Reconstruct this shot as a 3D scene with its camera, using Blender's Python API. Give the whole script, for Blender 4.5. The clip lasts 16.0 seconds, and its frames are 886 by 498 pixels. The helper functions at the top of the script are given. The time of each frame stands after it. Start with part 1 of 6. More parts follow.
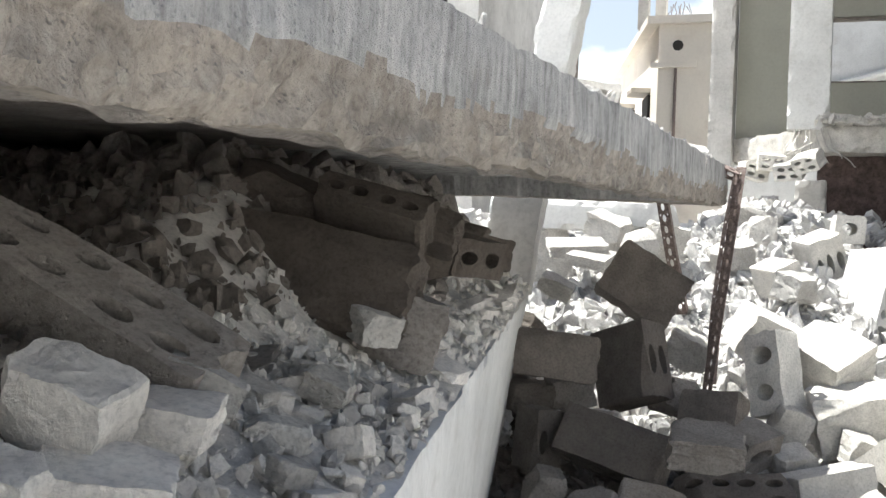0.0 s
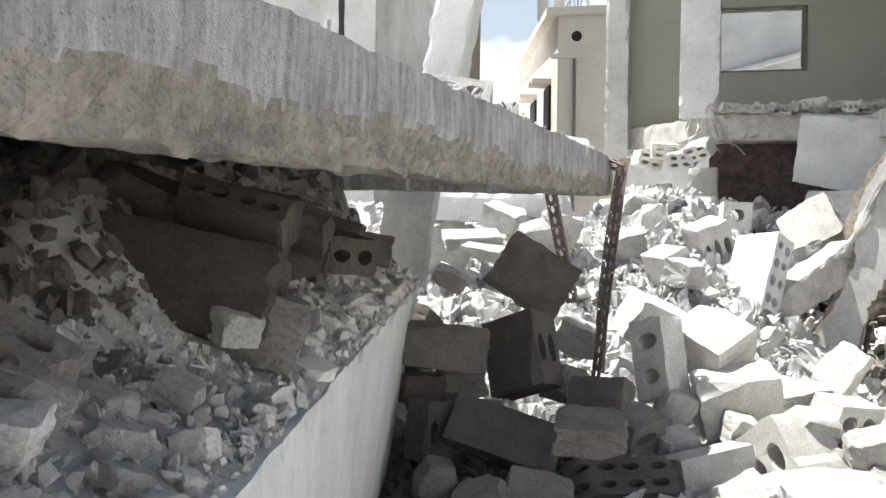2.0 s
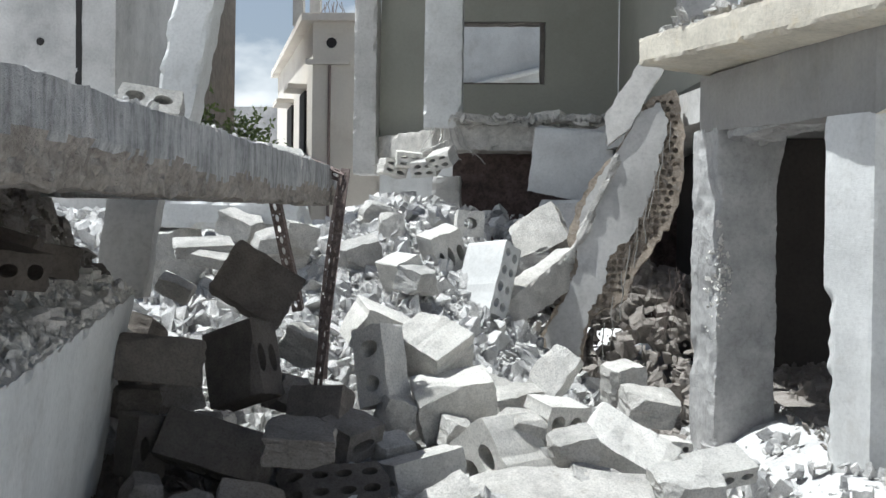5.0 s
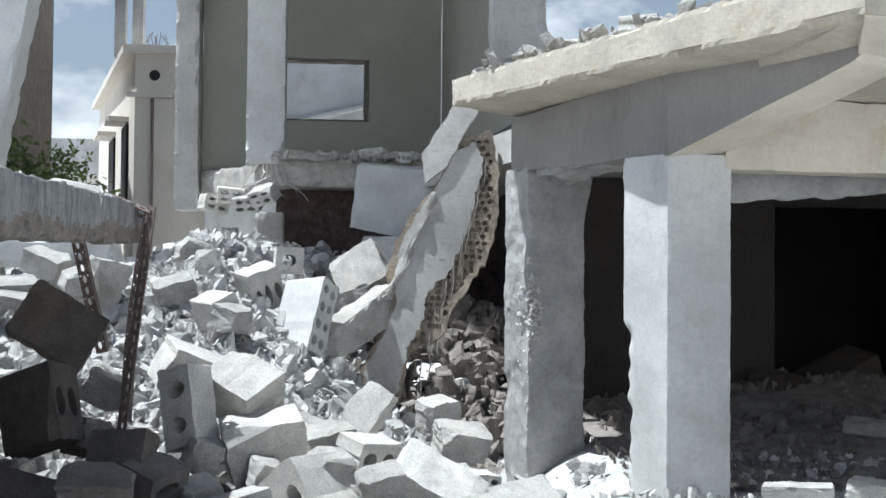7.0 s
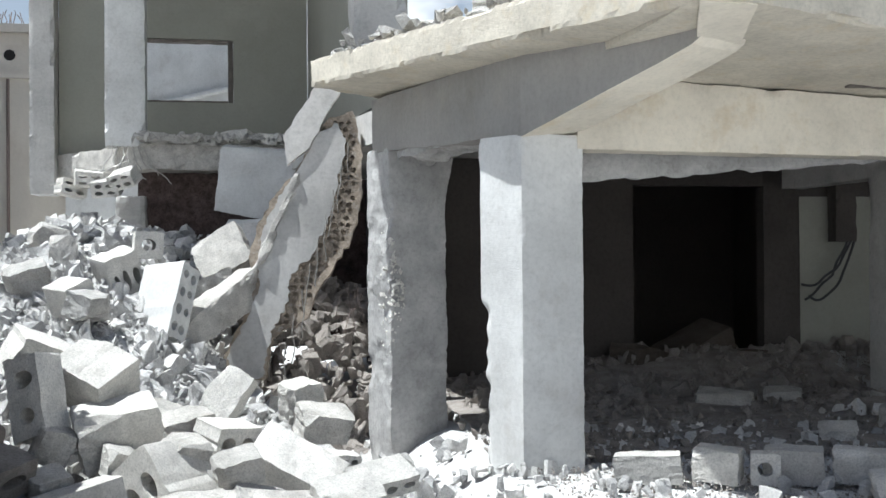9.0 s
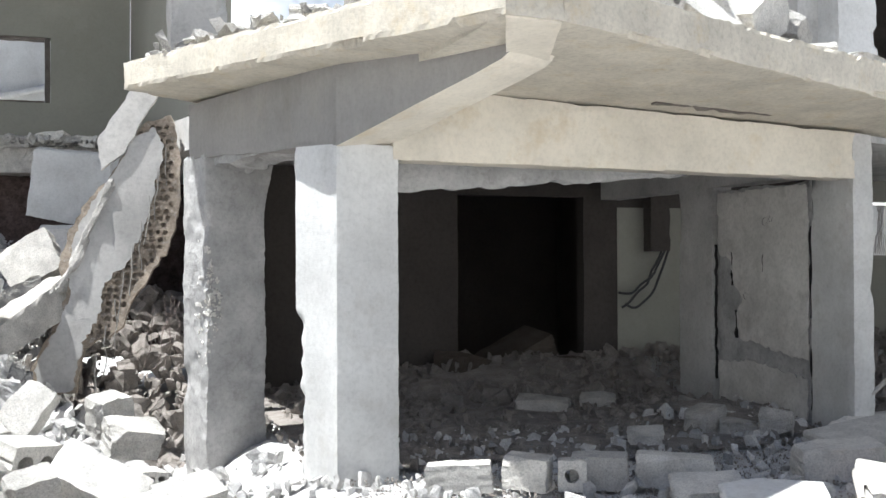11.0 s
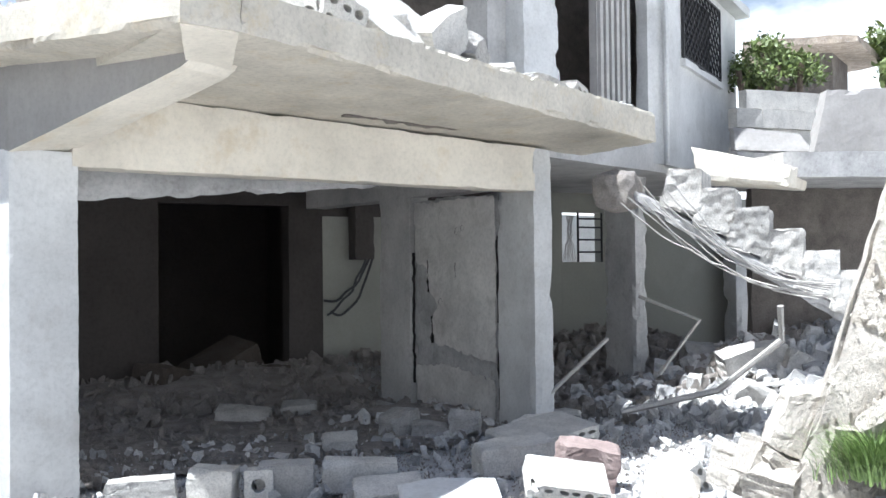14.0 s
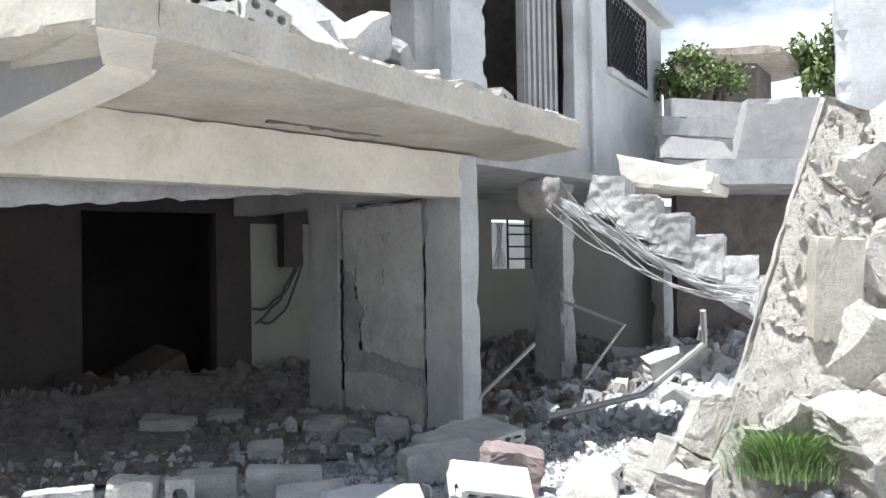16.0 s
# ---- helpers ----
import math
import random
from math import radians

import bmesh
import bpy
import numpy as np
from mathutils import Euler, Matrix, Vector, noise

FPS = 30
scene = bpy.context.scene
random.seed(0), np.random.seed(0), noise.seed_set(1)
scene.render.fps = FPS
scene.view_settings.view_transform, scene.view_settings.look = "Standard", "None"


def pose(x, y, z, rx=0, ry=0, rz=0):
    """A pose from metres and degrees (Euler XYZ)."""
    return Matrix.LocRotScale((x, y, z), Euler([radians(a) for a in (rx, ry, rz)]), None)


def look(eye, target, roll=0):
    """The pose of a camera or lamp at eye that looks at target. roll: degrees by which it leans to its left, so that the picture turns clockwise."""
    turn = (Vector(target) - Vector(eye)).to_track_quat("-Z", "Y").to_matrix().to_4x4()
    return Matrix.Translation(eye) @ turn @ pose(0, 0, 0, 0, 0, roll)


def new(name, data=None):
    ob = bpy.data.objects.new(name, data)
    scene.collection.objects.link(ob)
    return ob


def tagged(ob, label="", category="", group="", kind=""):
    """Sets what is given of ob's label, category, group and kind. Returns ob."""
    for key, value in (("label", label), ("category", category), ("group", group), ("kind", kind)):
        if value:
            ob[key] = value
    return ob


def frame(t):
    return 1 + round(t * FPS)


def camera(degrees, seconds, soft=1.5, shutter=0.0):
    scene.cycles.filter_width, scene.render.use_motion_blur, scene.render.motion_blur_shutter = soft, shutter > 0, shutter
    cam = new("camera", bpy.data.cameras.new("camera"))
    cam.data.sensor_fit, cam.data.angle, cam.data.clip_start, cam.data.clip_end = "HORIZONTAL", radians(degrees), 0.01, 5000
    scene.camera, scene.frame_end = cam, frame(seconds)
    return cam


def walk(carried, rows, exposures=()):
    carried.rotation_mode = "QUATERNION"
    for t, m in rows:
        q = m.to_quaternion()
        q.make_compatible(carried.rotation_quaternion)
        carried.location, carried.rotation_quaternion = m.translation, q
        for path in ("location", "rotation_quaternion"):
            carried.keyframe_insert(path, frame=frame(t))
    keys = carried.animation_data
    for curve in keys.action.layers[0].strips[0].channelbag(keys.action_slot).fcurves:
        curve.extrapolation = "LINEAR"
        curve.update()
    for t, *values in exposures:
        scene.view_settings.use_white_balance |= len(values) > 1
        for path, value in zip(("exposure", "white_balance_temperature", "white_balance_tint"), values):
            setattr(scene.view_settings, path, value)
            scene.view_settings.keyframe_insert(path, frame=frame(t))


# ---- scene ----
cam = camera(44.3, 16.0)
METRES, EYE, TILT, LEAN, TURN = 1.45, 1.5, 0.0, 0.0, 20.4
ROWS = [
    (0.0, 0.0, 0.0, 0.0, 0.02, -0.55, -1.97),
    (0.5, 0.0094, -0.0029, 0.0093, -0.23, -0.87, -1.7),
    (1.0, 0.0401, -0.0117, 0.0191, -1.51, -0.73, -1.36),
    (1.5, 0.0667, -0.0247, 0.0167, -2.89, -0.64, -1.22),
    (2.0, 0.0981, -0.0392, 0.0165, -4.63, -0.91, -0.79),
    (2.5, 0.1368, -0.0441, 0.0203, -6.55, -1.45, -0.63),
    (3.0, 0.1773, -0.0568, 0.0201, -8.75, -1.77, -0.6),
    (3.5, 0.2107, -0.0698, 0.0245, -10.98, -1.96, -0.14),
    (4.0, 0.2462, -0.0768, 0.0272, -13.42, -1.67, -0.35),
    (6.5, 0.3946, -0.1496, 0.0659, -22.32, 1.19, -0.73),
    (7.0, 0.4153, -0.1745, 0.0594, -25.4, 1.42, -0.51),
    (7.5, 0.4471, -0.1947, 0.0541, -27.61, 1.11, -0.11),
    (8.0, 0.4637, -0.2151, 0.0533, -29.46, 0.68, 0.26),
    (10.5, 0.5883, -0.2758, 0.0642, -36.82, 0.62, 0.16),
    (11.0, 0.6245, -0.2926, 0.0786, -40.17, 0.7, 0.25),
    (11.5, 0.65, -0.3195, 0.0782, -43.43, 0.88, 0.69),
    (12.0, 0.6641, -0.3637, 0.0773, -46.26, 0.77, 0.99),
    (12.5, 0.6791, -0.3897, 0.0783, -48.46, 0.57, 0.78),
    (13.0, 0.7005, -0.4215, 0.0812, -50.85, 0.52, 1.33),
    (13.5, 0.7193, -0.4431, 0.0945, -52.74, 0.59, 0.74),
    (14.0, 0.7258, -0.4726, 0.088, -54.45, 0.97, 0.66),
    (14.5, 0.7387, -0.498, 0.0836, -56.12, 1.07, 1.12),
    (15.0, 0.7551, -0.513, 0.083, -57.78, 1.25, 1.29),
    (15.5, 0.7589, -0.5234, 0.0772, -58.21, 1.43, 0.97),
    (16.0, 0.7553, -0.522, 0.0751, -57.84, 1.36, 0.93),
]
EXPOSURES = [(0.0, 0.16, 6480, 7), (2.0, -0.05, 6420, 7), (4.0, -0.72, 6200, 6), (6.5, -0.83, 5800, 5), (8.0, -0.66, 5850, 5), (11.0, -0.26, 6150, 8), (12.0, 0.0, 6100, 8), (14.0, -0.05, 5800, 8), (16.0, -0.36, 5850, 8)]
walk(cam, [(t, pose(0, 0, EYE, TILT, LEAN, TURN) @ pose(METRES * x, METRES * y, METRES * z, 90 + pitch, roll, yaw)) for t, x, y, z, yaw, pitch, roll in ROWS],
     exposures=EXPOSURES)

# ---- light ----
SUN = Vector((-0.375, 0.03, 0.93)).normalized()
world = bpy.data.worlds.new("sky")
scene.world = world
world.use_nodes = True
wn = world.node_tree.nodes
sky = wn.new("ShaderNodeTexSky")
sky.sky_type, sky.sun_disc = "NISHITA", False
sky.sun_elevation = math.asin(SUN.z)
sky.sun_rotation = math.atan2(SUN.x, SUN.y)
sky.air_density, sky.dust_density = 1.0, 2.2
wn["Background"].inputs["Strength"].default_value = 0.14
world.node_tree.links.new(sky.outputs[0], wn["Background"].inputs["Color"])
lamp = bpy.data.lights.new("sun", "SUN")
lamp.energy, lamp.angle, lamp.color = 12.0, radians(0.6), (1.0, 0.98, 0.95)
new("sun", lamp).matrix_world = look(SUN * 60, (0, 0, 0))

# ---- materials ----
def mat_new(name):
    m = bpy.data.materials.new(name)
    m.use_nodes = True
    return m, m.node_tree.nodes, m.node_tree.links, m.node_tree.nodes["Principled BSDF"]


def noise_tex(n, l, coord, scale, detail=5.0, rough=0.6):
    t = n.new("ShaderNodeTexNoise")
    t.inputs["Scale"].default_value, t.inputs["Detail"].default_value, t.inputs["Roughness"].default_value = scale, detail, rough
    l.new(coord, t.inputs["Vector"])
    return t.outputs["Fac"]


def ramp(n, l, fac, stops):
    r = n.new("ShaderNodeValToRGB")
    els = r.color_ramp.elements
    while len(els) < len(stops):
        els.new(0.5)
    for e, (pos, col) in zip(els, stops):
        e.position, e.color = pos, (*col, 1) if len(col) == 3 else col
    l.new(fac, r.inputs["Fac"])
    return r.outputs["Color"]


def mixc(n, l, fac, a, b, mode="MIX"):
    m = n.new("ShaderNodeMix")
    m.data_type, m.blend_type = "RGBA", mode
    for sock, v in ((m.inputs["Factor"], fac), (m.inputs["A"], a), (m.inputs["B"], b)):
        if isinstance(v, bpy.types.NodeSocket):
            l.new(v, sock)
        elif isinstance(v, (tuple, list)):
            sock.default_value = (*v, 1)
        else:
            sock.default_value = v
    return m.outputs["Result"]


def g3(v, tint=(1.0, 0.985, 0.965)):
    return tuple(v * c for c in tint)


def stone(name, base, spread=0.25, big=0.9, fine=28.0, bump=0.35, stain=(0.30, 0.25, 0.2), stain_amount=0.35,
          streak=0.0, pits=0.0, vary=0.0, island=0.0, rough=0.92, dust=0.0, grain=0.5):
    """Concrete, plaster, block or rubble: two scales of tone, stains with shapes of their own, grain and pits."""
    m, n, l, b = mat_new(name)
    tc = n.new("ShaderNodeNewGeometry").outputs["Position"]
    big_n = noise_tex(n, l, tc, big, 6, 0.62)
    col = ramp(n, l, big_n, [(0.3, tuple(c * (1 - spread) for c in base)), (0.55, base), (0.75, tuple(min(0.85, c * (1 + 0.6 * spread)) for c in base))])
    fine_n = noise_tex(n, l, tc, fine, 8, 0.7)
    col = mixc(n, l, grain, col, ramp(n, l, fine_n, [(0.3, (0.55, 0.55, 0.55)), (0.5, (1, 1, 1)), (0.72, (1.25, 1.25, 1.25))]), "MULTIPLY")
    if stain_amount:
        s = noise_tex(n, l, tc, big * 2.7, 9, 0.72)
        f = ramp(n, l, s, [(0.54, (0, 0, 0)), (0.72, (stain_amount,) * 3)])
        col = mixc(n, l, f, col, stain)
    if streak:
        mp = n.new("ShaderNodeMapping")
        mp.inputs["Scale"].default_value = (17, 17, 2.6)
        l.new(tc, mp.inputs["Vector"])
        s = noise_tex(n, l, mp.outputs["Vector"], 1.0, 6, 0.7)
        f = ramp(n, l, s, [(0.42, (0, 0, 0)), (0.68, (streak,) * 3)])
        col = mixc(n, l, f, col, (0.74, 0.73, 0.70))
        f2 = ramp(n, l, s, [(0.3, (streak * 0.7,) * 3), (0.44, (0, 0, 0))])
        col = mixc(n, l, f2, col, (0.16, 0.145, 0.13))
    if dust:
        geo = n.new("ShaderNodeNewGeometry")
        sep = n.new("ShaderNodeSeparateXYZ")
        l.new(geo.outputs["Normal"], sep.inputs[0])
        f = ramp(n, l, sep.outputs["Z"], [(0.35, (0, 0, 0)), (0.9, (dust,) * 3)])
        col = mixc(n, l, f, col, g3(0.62))
    if vary or island:
        src = n.new("ShaderNodeObjectInfo").outputs["Random"] if vary else n.new("ShaderNodeNewGeometry").outputs["Random Per Island"]
        k = vary or island
        r = ramp(n, l, src, [(0.0, (1 - k,) * 3), (0.5, (1, 0.99, 0.97)), (1.0, (1 + 0.5 * k, 1 + 0.47 * k, 1 + 0.42 * k))])
        col = mixc(n, l, 1.0, col, r, "MULTIPLY")
    l.new(col, b.inputs["Base Color"])
    b.inputs["Roughness"].default_value = rough
    b.inputs["Specular IOR Level"].default_value = 0.25
    h = mixc(n, l, 0.45, fine_n, noise_tex(n, l, tc, fine * 4.5, 4, 0.7))
    if pits:
        v = n.new("ShaderNodeTexVoronoi")
        v.inputs["Scale"].default_value = 55
        l.new(tc, v.inputs["Vector"])
        p = ramp(n, l, v.outputs["Distance"], [(0.0, (1 - pits,) * 3), (0.28, (1, 1, 1))])
        h = mixc(n, l, 1.0, h, p, "MULTIPLY")
    bp = n.new("ShaderNodeBump")
    bp.inputs["Strength"].default_value, bp.inputs["Distance"].default_value = min(1.0, bump), 0.02
    l.new(h, bp.inputs["Height"])
    l.new(bp.outputs["Normal"], b.inputs["Normal"])
    return m


def plain(name, base, rough=0.6, metal=0.0, var=0.2, scale=14.0, second=None):
    m, n, l, b = mat_new(name)
    tc = n.new("ShaderNodeTexCoord").outputs["Object"]
    s = noise_tex(n, l, tc, scale, 7, 0.7)
    l.new(ramp(n, l, s, [(0.32, tuple(c * (1 - var) for c in base)), (0.66, second or tuple(c * (1 + var) for c in base))]), b.inputs["Base Color"])
    b.inputs["Roughness"].default_value, b.inputs["Metallic"].default_value = rough, metal
    bp = n.new("ShaderNodeBump")
    bp.inputs["Strength"].default_value, bp.inputs["Distance"].default_value = 0.25, 0.01
    l.new(s, bp.inputs["Height"])
    l.new(bp.outputs["Normal"], b.inputs["Normal"])
    return m


M_SLAB = stone("cast_concrete", g3(0.36), 0.42, 3.6, 34, 1.0, (0.24, 0.215, 0.19), 0.6, streak=0.5, pits=0.9, grain=0.85)
M_BEIGE = stone("beige_spalled_edge", (0.345, 0.305, 0.262), 0.42, 5.0, 34, 1.0, (0.52, 0.485, 0.43), 0.65, pits=0.9, grain=0.9)
# Dusty grey, also lowered to stand for shade in garage, void and shade strip.
M_DUSTY_SHADE = stone("dusty_shade_grey_block", (0.34, 0.31, 0.285), 0.34, 5.0, 70, 1.0, (0.25, 0.215, 0.19), 0.55, pits=0.7, vary=0.2, grain=0.85)
M_SPALL = stone("spalled_concrete", (0.42, 0.35, 0.28), 0.45, 5.5, 34, 1.0, (0.62, 0.59, 0.55), 0.7, pits=0.9, grain=0.9)
M_RAW = stone("broken_concrete", (0.60, 0.58, 0.545), 0.34, 4.5, 70, 1.0, (0.30, 0.26, 0.21), 0.5, pits=0.7, vary=0.2, grain=0.8)
M_BLOCK = stone("hollow_block", (0.70, 0.68, 0.64), 0.24, 4.5, 70, 0.9, (0.36, 0.32, 0.28), 0.45, pits=0.6, vary=0.28, grain=0.75)
# Brown lowered until it carries the shade on blocks beside the fallen slab.
M_BROWN = stone("shade_toned_brown", (0.215, 0.19, 0.168), 0.35, 4.5, 70, 1.0, (0.15, 0.125, 0.11), 0.55, pits=0.6, vary=0.25, grain=0.8)
M_RUBBLE = stone("rubble", g3(0.64), 0.25, 4.5, 70, 0.9, (0.33, 0.29, 0.25), 0.4, pits=0.4, island=0.42, grain=0.7)
# Brown taken down so far that the void's shade sits in the colour.
M_VOIDROCK = stone("shade_darkened_rock", (0.12, 0.10, 0.083), 0.35, 4.5, 70, 1.0, (0.10, 0.08, 0.07), 0.5, pits=0.6, grain=0.8)
# Paler than other rubble: light on the ledge is put into the colour.
M_LEDGE = stone("pale_ledge_grit", (0.80, 0.765, 0.72), 0.2, 4.5, 70, 0.9, (0.50, 0.45, 0.40), 0.3, island=0.3, grain=0.6)
M_DUST = stone("dust_ground", g3(0.60), 0.22, 1.1, 30, 0.9, (0.36, 0.31, 0.26), 0.3)
M_PLASTER = stone("white_plaster", (0.62, 0.615, 0.595), 0.22, 1.1, 30, 0.35, (0.38, 0.355, 0.32), 0.5, streak=0.05, pits=0.15, grain=0.3)
M_CREAM = stone("cream_painted_concrete", (0.70, 0.645, 0.545), 0.20, 1.0, 26, 0.35, (0.56, 0.45, 0.29), 0.65, pits=0.15, grain=0.25)
# Plaster darkened so the overhang's shade on the side face is in the colour.
M_SIDE = stone("shade_toned_side_plaster", (0.30, 0.285, 0.27), 0.26, 0.9, 26, 0.35, (0.33, 0.30, 0.26), 0.5, streak=0.04, grain=0.25)
M_CEMENT = stone("grey_cement_render", (0.44, 0.43, 0.415), 0.34, 2.4, 26, 0.6, (0.22, 0.205, 0.19), 0.6, pits=0.4, grain=0.45)
M_GREYPL = stone("grey_plaster", (0.53, 0.515, 0.49), 0.28, 1.3, 26, 0.5, (0.27, 0.25, 0.23), 0.55, streak=0.06, pits=0.3, grain=0.35)
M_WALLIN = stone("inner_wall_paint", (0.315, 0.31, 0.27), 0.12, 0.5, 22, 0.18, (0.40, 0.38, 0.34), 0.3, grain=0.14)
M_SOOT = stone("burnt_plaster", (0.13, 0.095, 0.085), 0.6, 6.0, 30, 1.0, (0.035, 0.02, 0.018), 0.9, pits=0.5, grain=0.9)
# Near-black base colour carries the shade of the enclosed rooms.
M_INSIDE = stone("shade_darkened_wall", (0.075, 0.066, 0.06), 0.25, 0.8, 20, 0.3, (0.09, 0.08, 0.07), 0.5)
M_HOUSE = stone("pale_house_wall", (0.66, 0.61, 0.54), 0.10, 0.5, 14, 0.2, (0.42, 0.33, 0.27), 0.35, grain=0.14)
M_RUST = plain("rusted_steel", (0.16, 0.115, 0.10), 0.75, 0.35, 0.35, 40, (0.30, 0.24, 0.215))
M_WIRE = plain("dull_wire", (0.42, 0.40, 0.37), 0.55, 0.5, 0.2, 60)
M_BLACK = plain("black_iron", (0.028, 0.026, 0.026), 0.6, 0.2, 0.3, 30)
M_CABLE = plain("black_cable", (0.03, 0.03, 0.032), 0.55, 0, 0.3, 30)
# Near-black colour painted for the shade inside openings, holes and cracks.
M_VOID = plain("unlit_opening", (0.03, 0.027, 0.025), 0.95, 0, 0.3, 6)
M_LEAF = plain("leaf", (0.075, 0.125, 0.035), 0.55, 0, 0.45, 9, (0.20, 0.25, 0.075))
M_GRASS = plain("grass_blade", (0.07, 0.15, 0.035), 0.5, 0, 0.45, 40, (0.26, 0.36, 0.11))
M_BARK = plain("bark", (0.12, 0.09, 0.065), 0.9, 0, 0.35, 20)
M_RED = stone("reddish_block", (0.33, 0.255, 0.235), 0.25, 2.2, 30, 0.7, (0.40, 0.36, 0.32), 0.5, pits=0.4)
M_YELLOW = stone("ochre_block", (0.52, 0.475, 0.39), 0.2, 2.2, 30, 0.8, (0.36, 0.30, 0.2), 0.4, pits=0.4)
# Warmer and paler than broken concrete: the wreck's sunlight is in the colour.
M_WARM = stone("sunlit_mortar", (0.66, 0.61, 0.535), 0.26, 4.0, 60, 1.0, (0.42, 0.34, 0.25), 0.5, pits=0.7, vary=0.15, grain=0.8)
M_PANEL = stone("panel_plaster", (0.66, 0.635, 0.595), 0.3, 1.5, 26, 0.5, (0.34, 0.32, 0.29), 0.6, pits=0.3, grain=0.4)
M_BALC = stone("dusty_balcony_concrete", (0.56, 0.515, 0.43), 0.26, 1.6, 26, 0.5, (0.50, 0.405, 0.255), 0.65, pits=0.35, grain=0.45)
M_SHUTTER = plain("grey_shutter", (0.40, 0.385, 0.36), 0.6, 0.1, 0.15, 5)

# ---- shapes ----
def part(name, bm, material, parent=None, label="", smooth=False):
    """Links a bmesh as one mesh object under a thing or a part."""
    if not isinstance(bm, bpy.types.Mesh):
        bmesh.ops.recalc_face_normals(bm, faces=bm.faces)
        me = bpy.data.meshes.new(name)
        bm.to_mesh(me)
        bm.free()
    else:
        me = bm
    if not me.materials:
        me.materials.append(material)
    if smooth:
        me.polygons.foreach_set("use_smooth", [True] * len(me.polygons))
    ob = new(name, me)
    if parent is not None:
        ob.parent = parent
    if label:
        ob["label"] = label
    return ob


def empty(name, m=None):
    ob = new(name)
    ob.empty_display_size = 0.1
    if m is not None:
        ob.matrix_world = m
    return ob


def centred(bm, m):
    """Moves a mesh built in world places into the frame of the pose m."""
    bmesh.ops.transform(bm, matrix=m.inverted(), verts=bm.verts)
    return bm


def hexa(corners, cell=0.12, amp=0.006, chip=0.03, seed=0, bm=None, freq=7.0, worn=None):
    """A rough concrete body with eight corners (bottom ring of four, then top ring), uneven faces and chipped edges.
    worn: faces ('x0', 'x1', 'y0', 'y1', 'z0', 'z1') that are torn and uneven."""
    bm = bm or bmesh.new()
    c = [Vector(p) for p in corners]
    ex = max((c[1] - c[0]).length, (c[5] - c[4]).length)
    ey = max((c[3] - c[0]).length, (c[7] - c[4]).length)
    ez = max((c[4] - c[0]).length, (c[6] - c[2]).length)
    nx, ny, nz = (max(1, min(300, round(e / cell))) for e in (ex, ey, ez))
    mid = sum(c, Vector()) / 8
    off = Vector((seed * 3.7, seed * 1.9, seed * 5.3))
    worn = worn or {}
    grid = {}

    def vert(i, j, k):
        key = (i, j, k)
        if key in grid:
            return grid[key]
        u, v, w = i / nx, j / ny, k / nz
        lo = (c[0] * (1 - u) + c[1] * u) * (1 - v) + (c[3] * (1 - u) + c[2] * u) * v
        hi = (c[4] * (1 - u) + c[5] * u) * (1 - v) + (c[7] * (1 - u) + c[6] * u) * v
        p = lo * (1 - w) + hi * w
        edges = (i in (0, nx)) + (j in (0, ny)) + (k in (0, nz))
        d = noise.noise_vector(p * freq + off) * amp
        if edges > 1 and chip:
            a = max(0.0, noise.noise(p * 4.3 + off) - 0.12) * chip * 2.2 + abs(noise.noise(p * 19 + off)) * chip * 0.7
            pull = Vector()
            if i in (0, nx):
                pull += ((c[1] - c[0]).normalized()) * (1 if i == 0 else -1)
            if j in (0, ny):
                pull += ((c[3] - c[0]).normalized()) * (1 if j == 0 else -1)
            if k in (0, nz):
                pull += ((c[4] - c[0]).normalized()) * (1 if k == 0 else -1)
            d += pull * min(a, 0.3 * min(ex, ey, ez))
        for face, depth in worn.items():
            here = {"x0": i == 0, "x1": i == nx, "y0": j == 0, "y1": j == ny, "z0": k == 0, "z1": k == nz}[face]
            if here:
                ax = {"x": c[1] - c[0], "y": c[3] - c[0], "z": c[4] - c[0]}[face[0]].normalized() * (1 if face[1] == "0" else -1)
                a = noise.noise(p * 2.3 + off) * 0.6 + noise.noise(p * 6.1 + off) * 0.3 + noise.noise(p * 15 + off) * 0.18
                d += ax * depth * (a + 0.35)
        grid[key] = bm.verts.new(p + d)
        return grid[key]

    for a in range(nx):
        for b in range(ny):
            for k in (0, nz):
                bm.faces.new([vert(a, b, k), vert(a + 1, b, k), vert(a + 1, b + 1, k), vert(a, b + 1, k)])
    for a in range(nx):
        for k in range(nz):
            for b in (0, ny):
                bm.faces.new([vert(a, b, k), vert(a + 1, b, k), vert(a + 1, b, k + 1), vert(a, b, k + 1)])
    for b in range(ny):
        for k in range(nz):
            for a in (0, nx):
                bm.faces.new([vert(a, b, k), vert(a, b + 1, k), vert(a, b + 1, k + 1), vert(a, b, k + 1)])
    return bm


def ring(a, b, depth, za, zb=None):
    """The plan a-b with a thickness to the left of a to b, at heights za (at a) and zb (at b)."""
    zb = za if zb is None else zb
    d = Vector((b[0] - a[0], b[1] - a[1]))
    nrm = Vector((-d.y, d.x)).normalized() * depth
    return [(a[0], a[1], za), (b[0], b[1], zb), (b[0] + nrm.x, b[1] + nrm.y, zb), (a[0] + nrm.x, a[1] + nrm.y, za)]


def wall_body(a, b, depth, z0, z1, bm=None, z0b=None, z1b=None, **kw):
    return hexa(ring(a, b, depth, z0, z0b) + ring(a, b, depth, z1, z1b), bm=bm, **kw)


